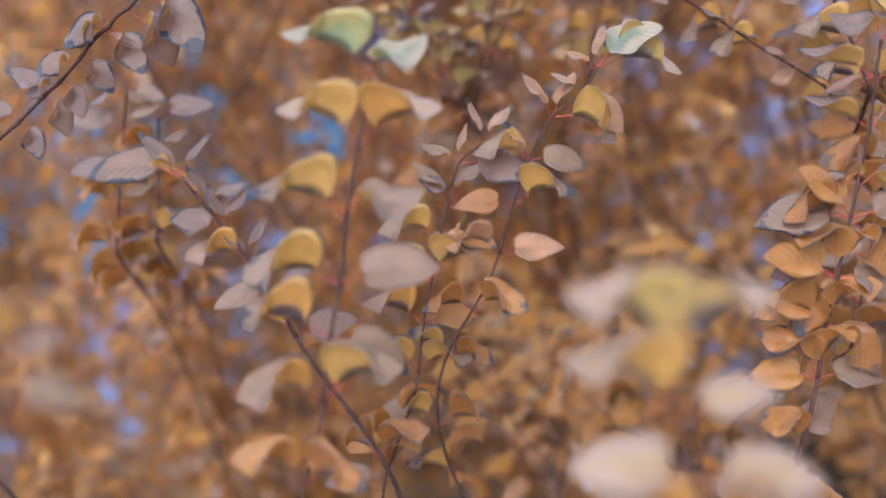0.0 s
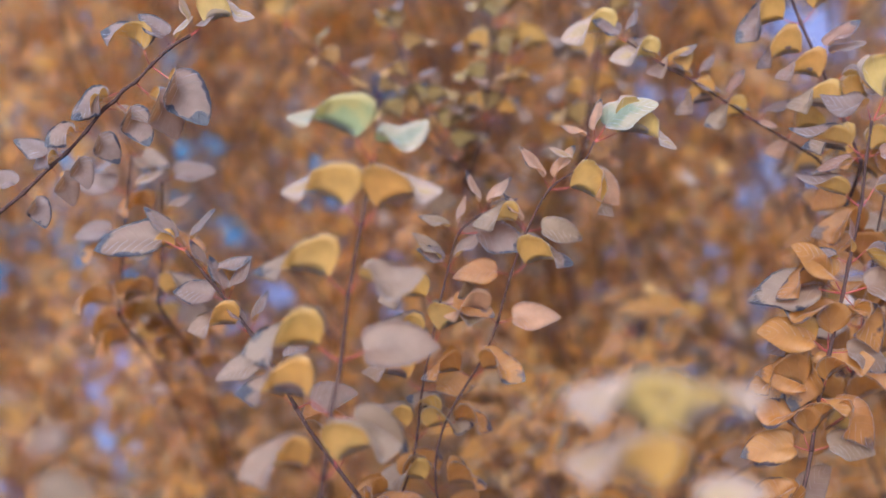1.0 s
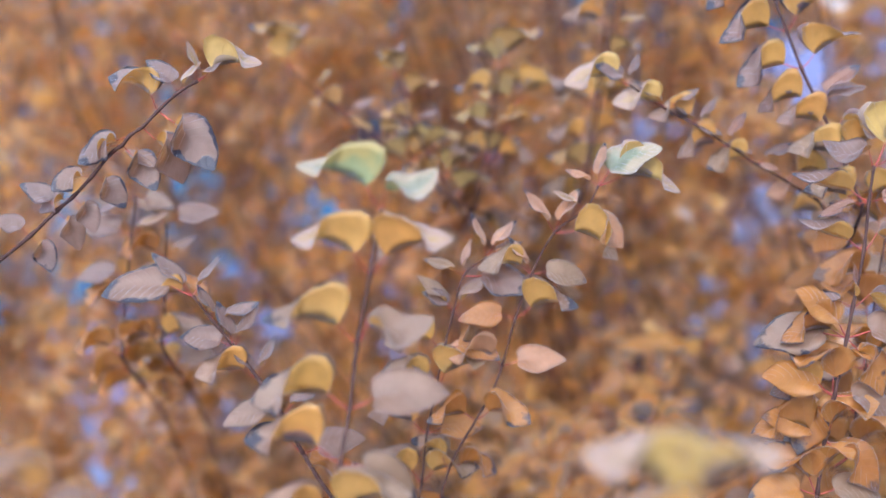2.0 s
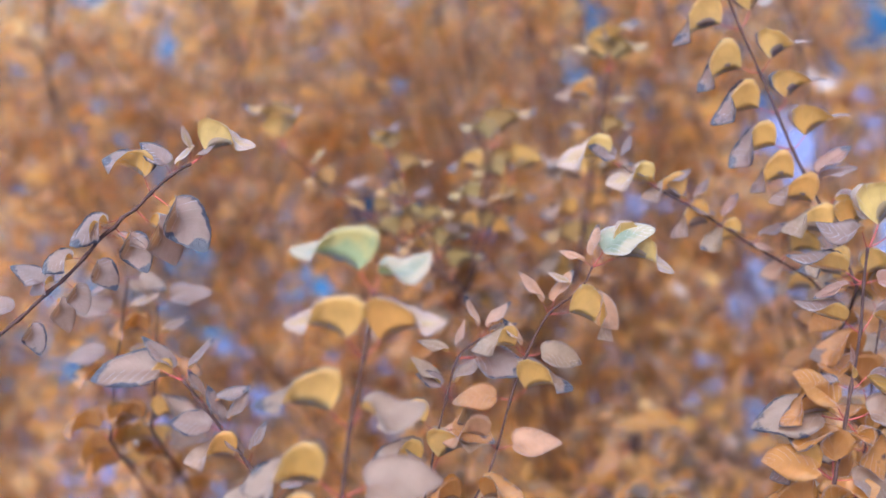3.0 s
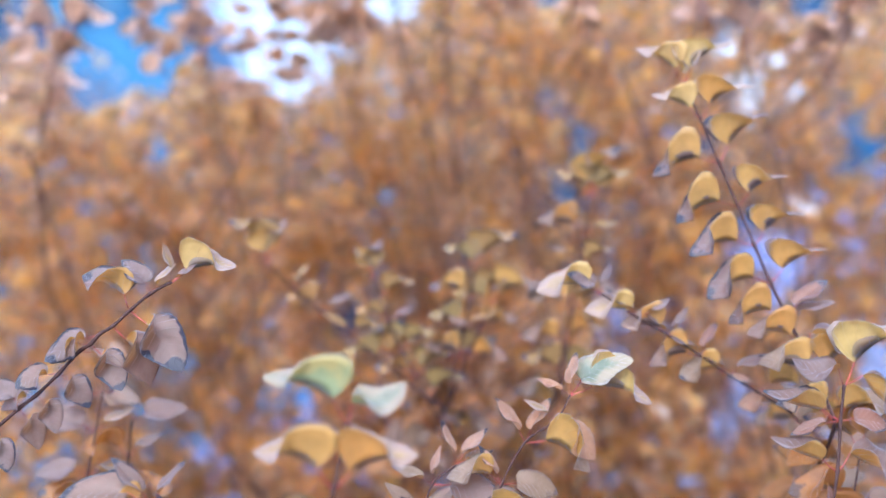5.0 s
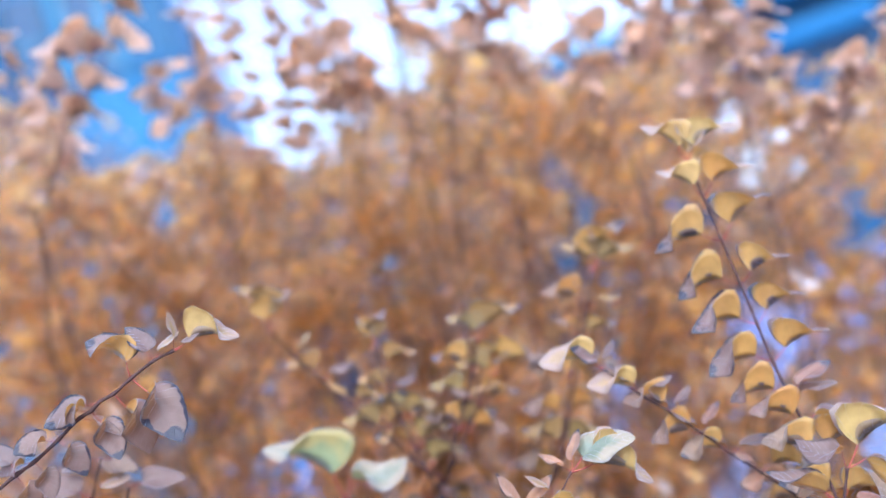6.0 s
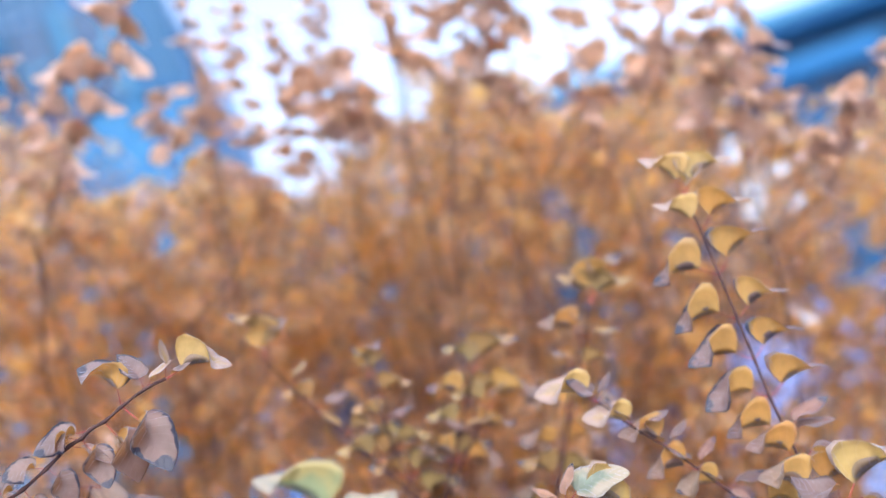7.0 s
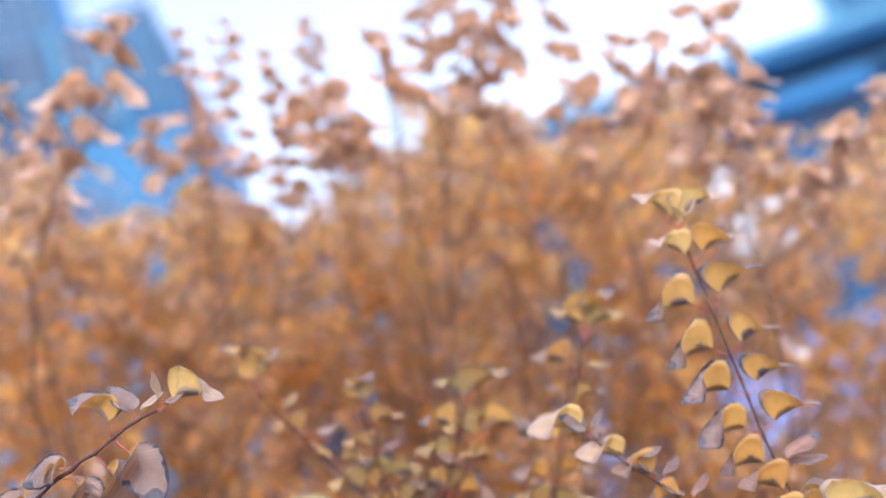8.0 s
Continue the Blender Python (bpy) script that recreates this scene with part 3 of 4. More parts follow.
def cane(shrub, thick, points):
    """A bare length of an older stem that shows among the leaves, carried down into the shrub."""
    line = [Vector(p) for p in points]
    root = Vector((*ROOTS[shrub], 0.03)) + Vector((0.3 * (line[-1].x - ROOTS[shrub][0]), 0.45, 0))
    low = line[-1] + (line[-1] - line[-2]).normalized() * 0.08 + Vector((0, 0.06, 0))
    s = Soup()
    tube(s, smooth_line([root, root.lerp(low, 0.6) + Vector((0, 0.08, 0)), low] + line[::-1], 0.014), thick * 1.5, thick * 0.45, 8)
    part("stem", s.mesh("stem", [BARK_DARK]), None, SHRUBS[shrub])


# the default tone carries the painted sky haze
def sprig(seed, shrub, tip_at, foot_at, bow, pairs, ease, length, tone="glare", thick=0.0019, fine=0.0009):
    """A leafy twig farther off: from its tip it bows down to the foot of its leafy part and on to the shrub's root;
    pairs of opposite leaves sit along it, closer together towards the tip, each pair turned across the last."""
    rng = random.Random(seed)
    a, b = Vector(tip_at), Vector(foot_at)
    belly = (a + b) / 2 + Vector(bow)
    tip = []
    for k in range(pairs):
        u = (k / (pairs - 1)) ** ease
        tip.append(a * (1 - u) ** 2 + belly * (2 * u * (1 - u)) + b * u * u)
    s = Soup()
    tube(s, smooth_line(stem_to_root(rng, shrub, tip) + tip[::-1], 0.012), thick, fine, 8, 0, tip)
    twig = part("twig", s.mesh("twig", [BARK_DARK]), None, SHRUBS[shrub])
    for i, p in enumerate(tip):
        turn = rng.uniform(-25, 25) + 62 * (i % 2)
        for heading in (0, 180):
            form = rng.choices(("fin", "cup", "disc", "curl", "ear"), (10, 3, 1, 2, 1))[0]
            set_leaf(twig, p, heading + rng.uniform(-22, 22) + (28 if heading == 0 else -28) * (i == 0), length * rng.uniform(0.9, 1.15) * (0.8 if i == 0 else 1), tone, form, rng.randrange(4), turn + rng.uniform(-15, 15))


spray(100, "front", "plain", [(-0.054, 0.759, 1.219), (-0.080, 0.759, 1.179), (-0.109, 0.760, 1.136), (-0.134, 0.760, 1.093), (-0.152, 0.739, 1.063), (-0.175, 0.735, 1.022)], [
    (0, "fin", 176, 0.06, "green"), (0, "spoon", 20, 0.05, "green"), (1, "fin", 178, 0.054, "straw"), (1, "fin", -2, 0.057, "straw"), (2, "fin", 185, 0.063), (2, "spoon", 2, 0.058),
    (3, "cup", 192, 0.066), (3, "disc", 8, 0.064), (4, "fin", 192, 0.06), (4, "disc", -32, 0.055), (5, "cup", 190, 0.055), (5, "fin", 0, 0.055),
], 0.0016, 0.0013)
spray(101, "front", "straw", [(0.043, 0.516, 1.013), (0.038, 0.514, 0.986), (0.032, 0.510, 0.956), (0.025, 0.507, 0.927), (0.016, 0.504, 0.897)], [
    (0, "fin", 166, 0.058, "yellow"), (0, "fin", 16, 0.052, "yellow"), (1, "fin", 176, 0.056, "straw"), (1, "disc", 12, 0.04), (2, "disc", 184, 0.055), (2, "disc", 2, 0.05),
    (3, "cup", 190, 0.055), (3, "cup", -5, 0.055), (4, "disc", 185, 0.05), (4, "disc", 0, 0.05),
], 0.0014, 0.0011)
spray(102, "right", "plain", [(0.346, 1.006, 1.399), (0.347, 1.005, 1.360), (0.346, 1.003, 1.313), (0.345, 1.000, 1.267), (0.344, 0.998, 1.226), (0.343, 0.996, 1.188), (0.344, 0.994, 1.152), (0.345, 0.992, 1.121), (0.345, 0.990, 1.089), (0.344, 0.987, 1.047)], [
    (0, "fin", 172, 0.05, "yellow"), (0, "ear", 108, 0.036, "yellow"), (0, "ear", 62, 0.03, "yellow"), (0, "fin", 20, 0.052, "yellow"), (1, "fin", 182, 0.046, "yellow"), (1, "wing", 2, 0.054, "straw"),
    (2, "fin", 212, 0.056, "rimmed"), (2, "wing", 10, 0.06, "rimmed"), (3, "fin", 222, 0.054, "rimmed"), (3, "wing", -2, 0.05, "rimmed"), (4, "fin", 214, 0.058, "rimmed"), (4, "wing", 0, 0.05, "rimmed"),
    (5, "cup", 212, 0.056, "rimmed"), (5, "wing", -4, 0.054, "rimmed"), (6, "fin", 214, 0.048, "rimmed"), (6, "ear", 38, 0.044, "dusk"), (6, "ear", 14, 0.04, "lilac"), (7, "fin", 194, 0.047, "rimmed"),
    (7, "spoon", -8, 0.055, "lilac"), (8, "fin", 190, 0.05), (8, "fin", 10, 0.05), (9, "fin", 190, 0.05), (9, "cup", 0, 0.05),
], 0.0017, 0.0011)
spray(103, "left", "lilac", [(-0.169, 0.909, 1.386), (-0.189, 0.911, 1.384), (-0.212, 0.913, 1.377), (-0.231, 0.916, 1.370), (-0.245, 0.917, 1.368), (-0.255, 0.919, 1.363), (-0.267, 0.920, 1.361), (-0.291, 0.923, 1.350), (-0.317, 0.927, 1.340), (-0.336, 0.929, 1.335), (-0.370, 0.933, 1.324), (-0.411, 0.938, 1.314)], [
    (0, "fin", -14, 0.05, "yellow"), (0, "ear", 108, 0.03, "yellow"), (0, "ear", 35, 0.022, "lilac"), (1, "disc", 142, 0.034), (1, "ear", 50, 0.028, "yellow"), (2, "cup", 166, 0.05),
    (2, "hang", -52, 0.06, "rimmed"), (3, "hang", -62, 0.052, "rimmed"), (4, "hang", 212, 0.042), (5, "hang", -58, 0.042, "rimmed"), (5, "hang", 204, 0.038), (6, "ear", -20, 0.034, "rimmed"),
    (7, "hang", 205, 0.033), (7, "hang", -52, 0.034), (8, "hang", 205, 0.03), (8, "hang", -60, 0.032), (9, "disc", 150, 0.034), (9, "hang", -70, 0.034),
    (10, "hang", -60, 0.032), (10, "disc", 160, 0.032), (11, "disc", 170, 0.034),
], 0.0018, 0.0012)
spray(104, "left", "lilac", [(-0.230, 0.842, 1.216), (-0.223, 0.843, 1.189), (-0.216, 0.843, 1.164), (-0.209, 0.844, 1.133), (-0.203, 0.844, 1.097), (-0.200, 0.845, 1.061)], [
    (0, "disc", 184, 0.066, "rimmed"), (0, "ear", 136, 0.04), (0, "ear", 48, 0.036), (0, "fin", 205, 0.03, "plain"), (1, "ear", 22, 0.034), (1, "ear", 118, 0.028),
    (2, "ear", 112, 0.034), (2, "ear", 58, 0.034), (2, "disc", 178, 0.04), (3, "ear", 62, 0.034), (3, "ear", 130, 0.03), (3, "cup", 192, 0.045, "plain"),
    (4, "disc", 188, 0.042, "plain"), (4, "ear", 40, 0.04), (5, "disc", 10, 0.045), (5, "cup", 180, 0.045),
], 0.0017, 0.0011)
spray(105, "front", "plain", [(0.002, 0.966, 1.143), (-0.025, 0.965, 1.135), (-0.047, 0.966, 1.108), (-0.069, 0.966, 1.079), (-0.091, 0.966, 1.047), (-0.115, 0.966, 1.012), (-0.138, 0.967, 0.971)], [
    (0, "ear", 112, 0.036, "coral"), (0, "ear", 50, 0.036, "coral"), (0, "ear", 22, 0.03), (1, "ear", 158, 0.034), (1, "ear", 78, 0.03, "coral"), (1, "disc", -16, 0.056, "rimmed"),
    (2, "ear", 136, 0.04), (2, "ear", 42, 0.04), (2, "hang", -58, 0.04), (2, "disc", 150, 0.03, "lilac"), (3, "cup", 190, 0.05), (3, "disc", -10, 0.046, "rust"),
    (4, "ear", 130, 0.035), (4, "fin", 5, 0.05), (4, "cup", 186, 0.05), (5, "fin", 184, 0.05), (5, "disc", -5, 0.046, "rust"), (6, "cup", 180, 0.05),
    (6, "cup", 0, 0.05),
], 0.0011, 0.0008)
spray(106, "front", "coral", [(0.120, 0.948, 1.164), (0.100, 0.950, 1.148), (0.067, 0.952, 1.140), (0.033, 0.955, 1.113), (0.004, 0.959, 1.081), (-0.025, 0.963, 1.044)], [
    (0, "ear", 162, 0.028), (0, "ear", 78, 0.032), (0, "fin", -26, 0.064, "yellow"), (0, "disc", 28, 0.056, "green"), (1, "ear", 155, 0.03, "yellow"), (1, "hang", -48, 0.042),
    (2, "ear", 132, 0.04), (2, "ear", 56, 0.038), (2, "fin", -48, 0.055, "plain"), (3, "ear", 128, 0.034), (3, "disc", -10, 0.045, "plain"), (3, "cup", 190, 0.045, "plain"),
    (4, "disc", 186, 0.045, "rust"), (4, "fin", -12, 0.05, "plain"), (5, "cup", 186, 0.05), (5, "disc", 0, 0.05),
], 0.0011, 0.0008)
spray(107, "right", "coral", [(0.192, 1.014, 1.238), (0.218, 1.019, 1.201), (0.240, 1.022, 1.174), (0.261, 1.026, 1.145), (0.280, 1.030, 1.118), (0.300, 1.033, 1.092), (0.323, 1.037, 1.061)], [
    (0, "disc", 158, 0.034, "lilac"), (0, "ear", 72, 0.026, "lilac"), (0, "cup", 196, 0.055, "yellow"), (1, "ear", 140, 0.036, "lilac"), (1, "ear", 34, 0.03, "lilac"), (1, "cup", 190, 0.048, "yellow"),
    (2, "ear", 138, 0.03, "lilac"), (2, "ear", 60, 0.028, "lilac"), (2, "fin", 192, 0.045, "plain"), (3, "ear", 148, 0.036, "lilac"), (3, "ear", 62, 0.03, "dusk"), (3, "fin", 215, 0.045, "plain"),
    (4, "ear", 140, 0.03, "lilac"), (4, "ear", 30, 0.034, "lilac"), (4, "cup", 200, 0.045, "plain"), (5, "ear", 150, 0.03), (5, "fin", -20, 0.045, "plain"), (6, "cup", 190, 0.045),
    (6, "ear", 30, 0.035),
], 0.0012, 0.0008)
spray(108, "right", "rimmed", [(0.328, 0.879, 1.092), (0.313, 0.879, 1.066), (0.294, 0.880, 1.029), (0.268, 0.880, 0.989), (0.254, 0.880, 0.967), (0.226, 0.881, 0.925), (0.204, 0.881, 0.893), (0.181, 0.881, 0.852)], [
    (0, "spoon", 170, 0.048, "lilac"), (0, "fin", 14, 0.062, "yellow"), (0, "spoon", -32, 0.058, "lilac"), (1, "curl", 184, 0.058, "lilac"), (1, "ear", 200, 0.036, "dusk"), (1, "disc", -10, 0.036, "dusk"),
    (2, "curl", 178, 0.052, "lilac"), (2, "spoon", -6, 0.064, "lilac"), (3, "ear", 168, 0.036), (3, "ear", 96, 0.032, "dusk"), (3, "spoon", -24, 0.06, "lilac"), (4, "disc", 148, 0.056, "rust"),
    (4, "disc", 186, 0.066, "plain"), (4, "disc", -6, 0.066, "plain"), (5, "disc", 172, 0.06, "rust"), (5, "fin", 200, 0.045), (5, "disc", -22, 0.05, "plain"), (4, "fin", 206, 0.05, "rust"),
    (4, "hang", -64, 0.05, "rust"), (5, "cup", 150, 0.055, "rust"), (5, "hang", 238, 0.05, "rust"), (5, "fin", 24, 0.05, "rust"), (6, "fin", 196, 0.055, "rust"), (6, "disc", 168, 0.05, "rust"),
    (6, "hang", -50, 0.055, "rust"), (6, "cup", 20, 0.05, "rust"), (7, "disc", 190, 0.055, "rust"), (7, "cup", 160, 0.055, "rust"), (7, "disc", -8, 0.05, "plain"), (7, "fin", 30, 0.05, "rust"),
], 0.0017, 0.0012)
spray(118, "right", "rust", [(0.358, 1.001, 1.009), (0.335, 1.001, 0.972), (0.314, 1.001, 0.935), (0.293, 1.002, 0.898), (0.269, 1.002, 0.861), (0.246, 1.003, 0.824)], [
    (0, "fin", 170, 0.055), (0, "fin", 20, 0.055), (1, "cup", 192, 0.055), (1, "disc", -20, 0.05, "plain"), (2, "fin", 165, 0.06), (2, "hang", -70, 0.05),
    (3, "disc", 186, 0.06, "plain"), (3, "fin", 150, 0.05), (3, "cup", 10, 0.06), (4, "fin", 190, 0.06), (4, "disc", 160, 0.05), (4, "fin", -5, 0.06),
    (5, "cup", 180, 0.06), (5, "cup", 10, 0.06), (5, "hang", 230, 0.05),
], 0.0014, 0.001)
spray(109, "left", "straw", [(-0.244, 0.493, 1.144), (-0.253, 0.492, 1.128), (-0.262, 0.490, 1.109)], [
    (0, "cup", 150, 0.04, "plain"), (0, "disc", 24, 0.026, "plain"), (1, "cup", 176, 0.04, "plain"), (1, "disc", -8, 0.034, "plain"), (2, "cup", 180, 0.04, "plain"),
], 0.0014, 0.0011)
spray(110, "left", "lilac", [(-0.306, 1.067, 1.335), (-0.328, 1.071, 1.300), (-0.351, 1.075, 1.263), (-0.371, 1.079, 1.229), (-0.394, 1.083, 1.189)], [
    (0, "ear", 204, 0.036), (0, "disc", -20, 0.036, "plain"), (1, "disc", 176, 0.05), (1, "ear", 30, 0.04, "yellow"), (2, "disc", 186, 0.046), (2, "ear", 10, 0.04, "plain"),
    (3, "cup", 175, 0.045, "rust"), (3, "ear", 30, 0.045, "plain"), (4, "cup", 190, 0.05, "rust"), (4, "fin", 0, 0.05, "rust"),
], 0.0014, 0.001)
spray(111, "left", "plain", [(-0.290, 1.070, 1.297), (-0.306, 1.073, 1.264), (-0.326, 1.077, 1.225), (-0.350, 1.082, 1.183)], [
    (0, "disc", 6, 0.048, "lilac"), (0, "ear", 140, 0.036), (1, "cup", 188, 0.045, "rust"), (1, "ear", 30, 0.036), (2, "fin", 185, 0.045, "rust"), (2, "cup", -5, 0.045, "rust"),
    (3, "cup", 180, 0.045, "rust"), (3, "cup", 0, 0.05),
], 0.0014, 0.001)
spray(112, "middle", "olive", [(-0.123, 1.211, 1.414), (-0.106, 1.217, 1.377), (-0.087, 1.222, 1.342), (-0.066, 1.228, 1.304), (-0.040, 1.235, 1.259), (-0.009, 1.244, 1.201)], [
    (0, "fin", 155, 0.06), (0, "fin", 42, 0.05, "rimmed"), (1, "ear", 60, 0.03), (2, "ear", 28, 0.036, "rimmed"), (2, "fin", 185, 0.04), (3, "fin", -16, 0.036),
    (3, "ear", 140, 0.035), (4, "fin", 10, 0.045), (4, "fin", 190, 0.045), (5, "fin", 5, 0.045),
], 0.0015, 0.001)
spray(113, "middle", "olive", [(-0.016, 1.215, 1.355), (-0.017, 1.220, 1.330), (-0.018, 1.225, 1.301), (-0.016, 1.232, 1.265), (-0.012, 1.239, 1.229), (-0.008, 1.246, 1.190)], [
    (0, "fin", 150, 0.036), (0, "fin", 48, 0.04, "rimmed"), (0, "ear", 100, 0.03), (1, "fin", 0, 0.04), (2, "fin", 184, 0.036), (2, "ear", 30, 0.03, "rimmed"),
    (3, "fin", 170, 0.04), (3, "fin", 0, 0.04), (4, "cup", 184, 0.045), (4, "fin", 8, 0.045),
], 0.0015, 0.001)
spray(114, "middle", "olive", [(0.098, 1.214, 1.319), (0.081, 1.221, 1.290), (0.061, 1.228, 1.259), (0.041, 1.235, 1.231), (0.019, 1.243, 1.198)], [
    (0, "fin", 166, 0.042), (0, "fin", 14, 0.056), (0, "ear", 72, 0.028, "rimmed"), (1, "fin", 186, 0.044, "rimmed"), (1, "fin", 2, 0.044), (2, "fin", 184, 0.04),
    (2, "ear", 30, 0.04), (3, "cup", 184, 0.045), (3, "fin", 0, 0.045),
], 0.0015, 0.001)
spray(115, "middle", "plain", [(0.100, 1.223, 1.275), (0.074, 1.229, 1.249), (0.050, 1.235, 1.226), (0.026, 1.242, 1.200)], [
    (0, "fin", -4, 0.058), (0, "ear", 60, 0.035, "rimmed"), (0, "fin", 185, 0.04, "olive"), (1, "fin", -5, 0.045), (1, "ear", 150, 0.035, "rimmed"), (2, "cup", -10, 0.045),
    (2, "fin", 186, 0.045),
], 0.0013, 0.0009)
spray(116, "middle", "olive", [(0.254, 1.199, 1.346), (0.234, 1.207, 1.311), (0.214, 1.215, 1.277), (0.187, 1.225, 1.232), (0.148, 1.241, 1.163)], [
    (0, "fin", 172, 0.045), (0, "fin", 6, 0.048), (0, "fin", 122, 0.046, "rimmed"), (0, "fin", 38, 0.06, "plain"), (1, "fin", 192, 0.05, "plain"), (1, "ear", 20, 0.035),
    (2, "fin", 0, 0.04), (3, "fin", 5, 0.05, "plain"), (3, "fin", 186, 0.05, "plain"), (4, "fin", 180, 0.05), (4, "fin", 0, 0.05),
], 0.0015, 0.001)
spray(117, "middle", "plain", [(0.229, 1.206, 1.319), (0.212, 1.213, 1.285), (0.188, 1.223, 1.244), (0.163, 1.233, 1.200), (0.136, 1.244, 1.148)], [
    (0, "ear", 110, 0.03), (1, "ear", 150, 0.03), (2, "fin", 186, 0.045), (2, "ear", 40, 0.035), (3, "cup", 186, 0.045), (3, "fin", 0, 0.045),
], 0.0013, 0.001)
cane("middle", 0.0034, [(0.261, 1.536, 1.789), (0.212, 1.560, 1.696), (0.176, 1.587, 1.581), (0.146, 1.611, 1.481), (0.117, 1.638, 1.363), (0.070, 1.678, 1.197)])
cane("middle", 0.0028, [(0.217, 1.470, 1.537), (0.234, 1.477, 1.499), (0.248, 1.493, 1.416), (0.258, 1.507, 1.345), (0.261, 1.519, 1.288), (0.247, 1.538, 1.204)])
cane("middle", 0.0022, [(0.332, 1.553, 1.584), (0.330, 1.568, 1.512), (0.325, 1.582, 1.451)])
cane("right", 0.0034, [(0.576, 1.394, 1.513), (0.565, 1.411, 1.435), (0.563, 1.425, 1.370), (0.560, 1.439, 1.305), (0.549, 1.455, 1.235), (0.532, 1.474, 1.151), (0.502, 1.488, 1.096)])
cane("right", 0.0022, [(0.663, 1.400, 1.449), (0.608, 1.414, 1.403), (0.564, 1.425, 1.368)])
cane("right", 0.0026, [(0.384, 1.487, 1.393), (0.342, 1.499, 1.349), (0.304, 1.514, 1.295), (0.283, 1.531, 1.226), (0.241, 1.553, 1.139)])
cane("left", 0.0028, [(-0.409, 1.427, 1.748), (-0.411, 1.441, 1.684), (-0.429, 1.456, 1.616), (-0.452, 1.471, 1.559)])
cane("left", 0.0026, [(-0.210, 1.421, 1.940), (-0.265, 1.437, 1.883), (-0.339, 1.457, 1.821), (-0.397, 1.477, 1.748)])
cane("left", 0.002, [(-0.352, 1.484, 1.698), (-0.336, 1.496, 1.633), (-0.316, 1.509, 1.566)])
cane("middle", 0.0024, [(-0.102, 1.424, 1.639), (-0.162, 1.442, 1.579), (-0.254, 1.462, 1.521), (-0.342, 1.482, 1.462)])
cane("middle", 0.002, [(-0.054, 1.525, 1.628), (-0.014, 1.536, 1.562), (0.036, 1.550, 1.474)])
cane("middle", 0.0026, [(-0.010, 1.461, 1.426), (-0.021, 1.479, 1.348), (-0.042, 1.503, 1.241)])
cane("middle", 0.0024, [(-0.138, 1.418, 1.442), (-0.197, 1.433, 1.392), (-0.268, 1.451, 1.338)])
cane("middle", 0.002, [(-0.316, 1.437, 1.422), (-0.248, 1.439, 1.385), (-0.166, 1.441, 1.341)])
cane("middle", 0.002, [(-0.078, 1.440, 1.314), (0.012, 1.437, 1.292), (0.112, 1.436, 1.254)])
cane("right", 0.0026, [(0.590, 1.411, 1.183), (0.539, 1.422, 1.154), (0.487, 1.436, 1.109)])
cane("right", 0.002, [(0.437, 1.497, 1.323), (0.389, 1.512, 1.273), (0.329, 1.532, 1.201)])
cane("right", 0.0018, [(0.370, 1.506, 1.305), (0.402, 1.490, 1.370), (0.416, 1.474, 1.441)])
cane("middle", 0.002, [(0.132, 1.564, 1.610), (0.142, 1.541, 1.715), (0.158, 1.522, 1.800)])
cane("middle", 0.0018, [(0.110, 1.542, 1.482), (0.166, 1.547, 1.436), (0.243, 1.548, 1.400)])
cane("middle", 0.002, [(0.025, 1.461, 1.657), (0.008, 1.477, 1.586), (0.015, 1.493, 1.508)])
cane("middle", 0.0018, [(0.275, 1.441, 1.653), (0.258, 1.455, 1.591), (0.248, 1.470, 1.526)])
cane("left", 0.0018, [(-0.291, 1.489, 1.650), (-0.246, 1.474, 1.703), (-0.199, 1.463, 1.737)])
cane("right", 0.002, [(0.444, 1.518, 1.219), (0.498, 1.512, 1.225), (0.561, 1.496, 1.279)])
sprig(200, "left", (-0.080, 1.593, 1.848), (-0.102, 1.582, 1.716), (0, 0, 0), 5, 1, 0.042)
sprig(201, "middle", (-0.020, 1.589, 1.843), (-0.044, 1.580, 1.705), (0, 0, 0), 5, 1, 0.046)
sprig(202, "left", (-0.140, 1.590, 1.886), (-0.161, 1.581, 1.746), (0, 0, 0), 5, 1, 0.042)
sprig(203, "middle", (0.067, 1.580, 1.854), (0.043, 1.567, 1.729), (0, 0, 0), 5, 1, 0.048)
sprig(204, "left", (-0.189, 1.428, 1.992), (-0.361, 1.446, 1.785), (-0.01, 0, 0.02), 7, 1, 0.058)
sprig(205, "left", (-0.125, 1.595, 2.051), (-0.153, 1.600, 1.848), (0.004, 0, 0), 7, 1, 0.036)
sprig(206, "left", (-0.046, 1.609, 2.051), (-0.098, 1.606, 1.892), (-0.004, 0, 0), 6, 1, 0.038)
sprig(207, "left", (-0.011, 1.565, 1.952), (-0.012, 1.545, 1.854), (0, 0, 0), 3, 1, 0.046)
sprig(208, "middle", (0.084, 1.635, 2.022), (0.044, 1.630, 1.867), (-0.004, 0, 0), 7, 1, 0.036)
sprig(209, "middle", (0.147, 1.430, 1.853), (0.160, 1.408, 1.754), (0, 0, 0), 3, 1, 0.058)
sprig(210, "middle", (0.265, 1.498, 1.966), (0.223, 1.508, 1.742), (0.006, 0, 0), 8, 1, 0.05)
sprig(211, "middle", (0.302, 1.545, 1.925), (0.291, 1.548, 1.723), (0, 0, 0), 7, 1, 0.046)
sprig(212, "middle", (0.366, 1.481, 1.911), (0.306, 1.472, 1.785), (0, 0, 0), 5, 1, 0.052)
sprig(213, "middle", (0.384, 1.551, 1.863), (0.302, 1.553, 1.692), (0, 0, 0), 5, 1, 0.046)
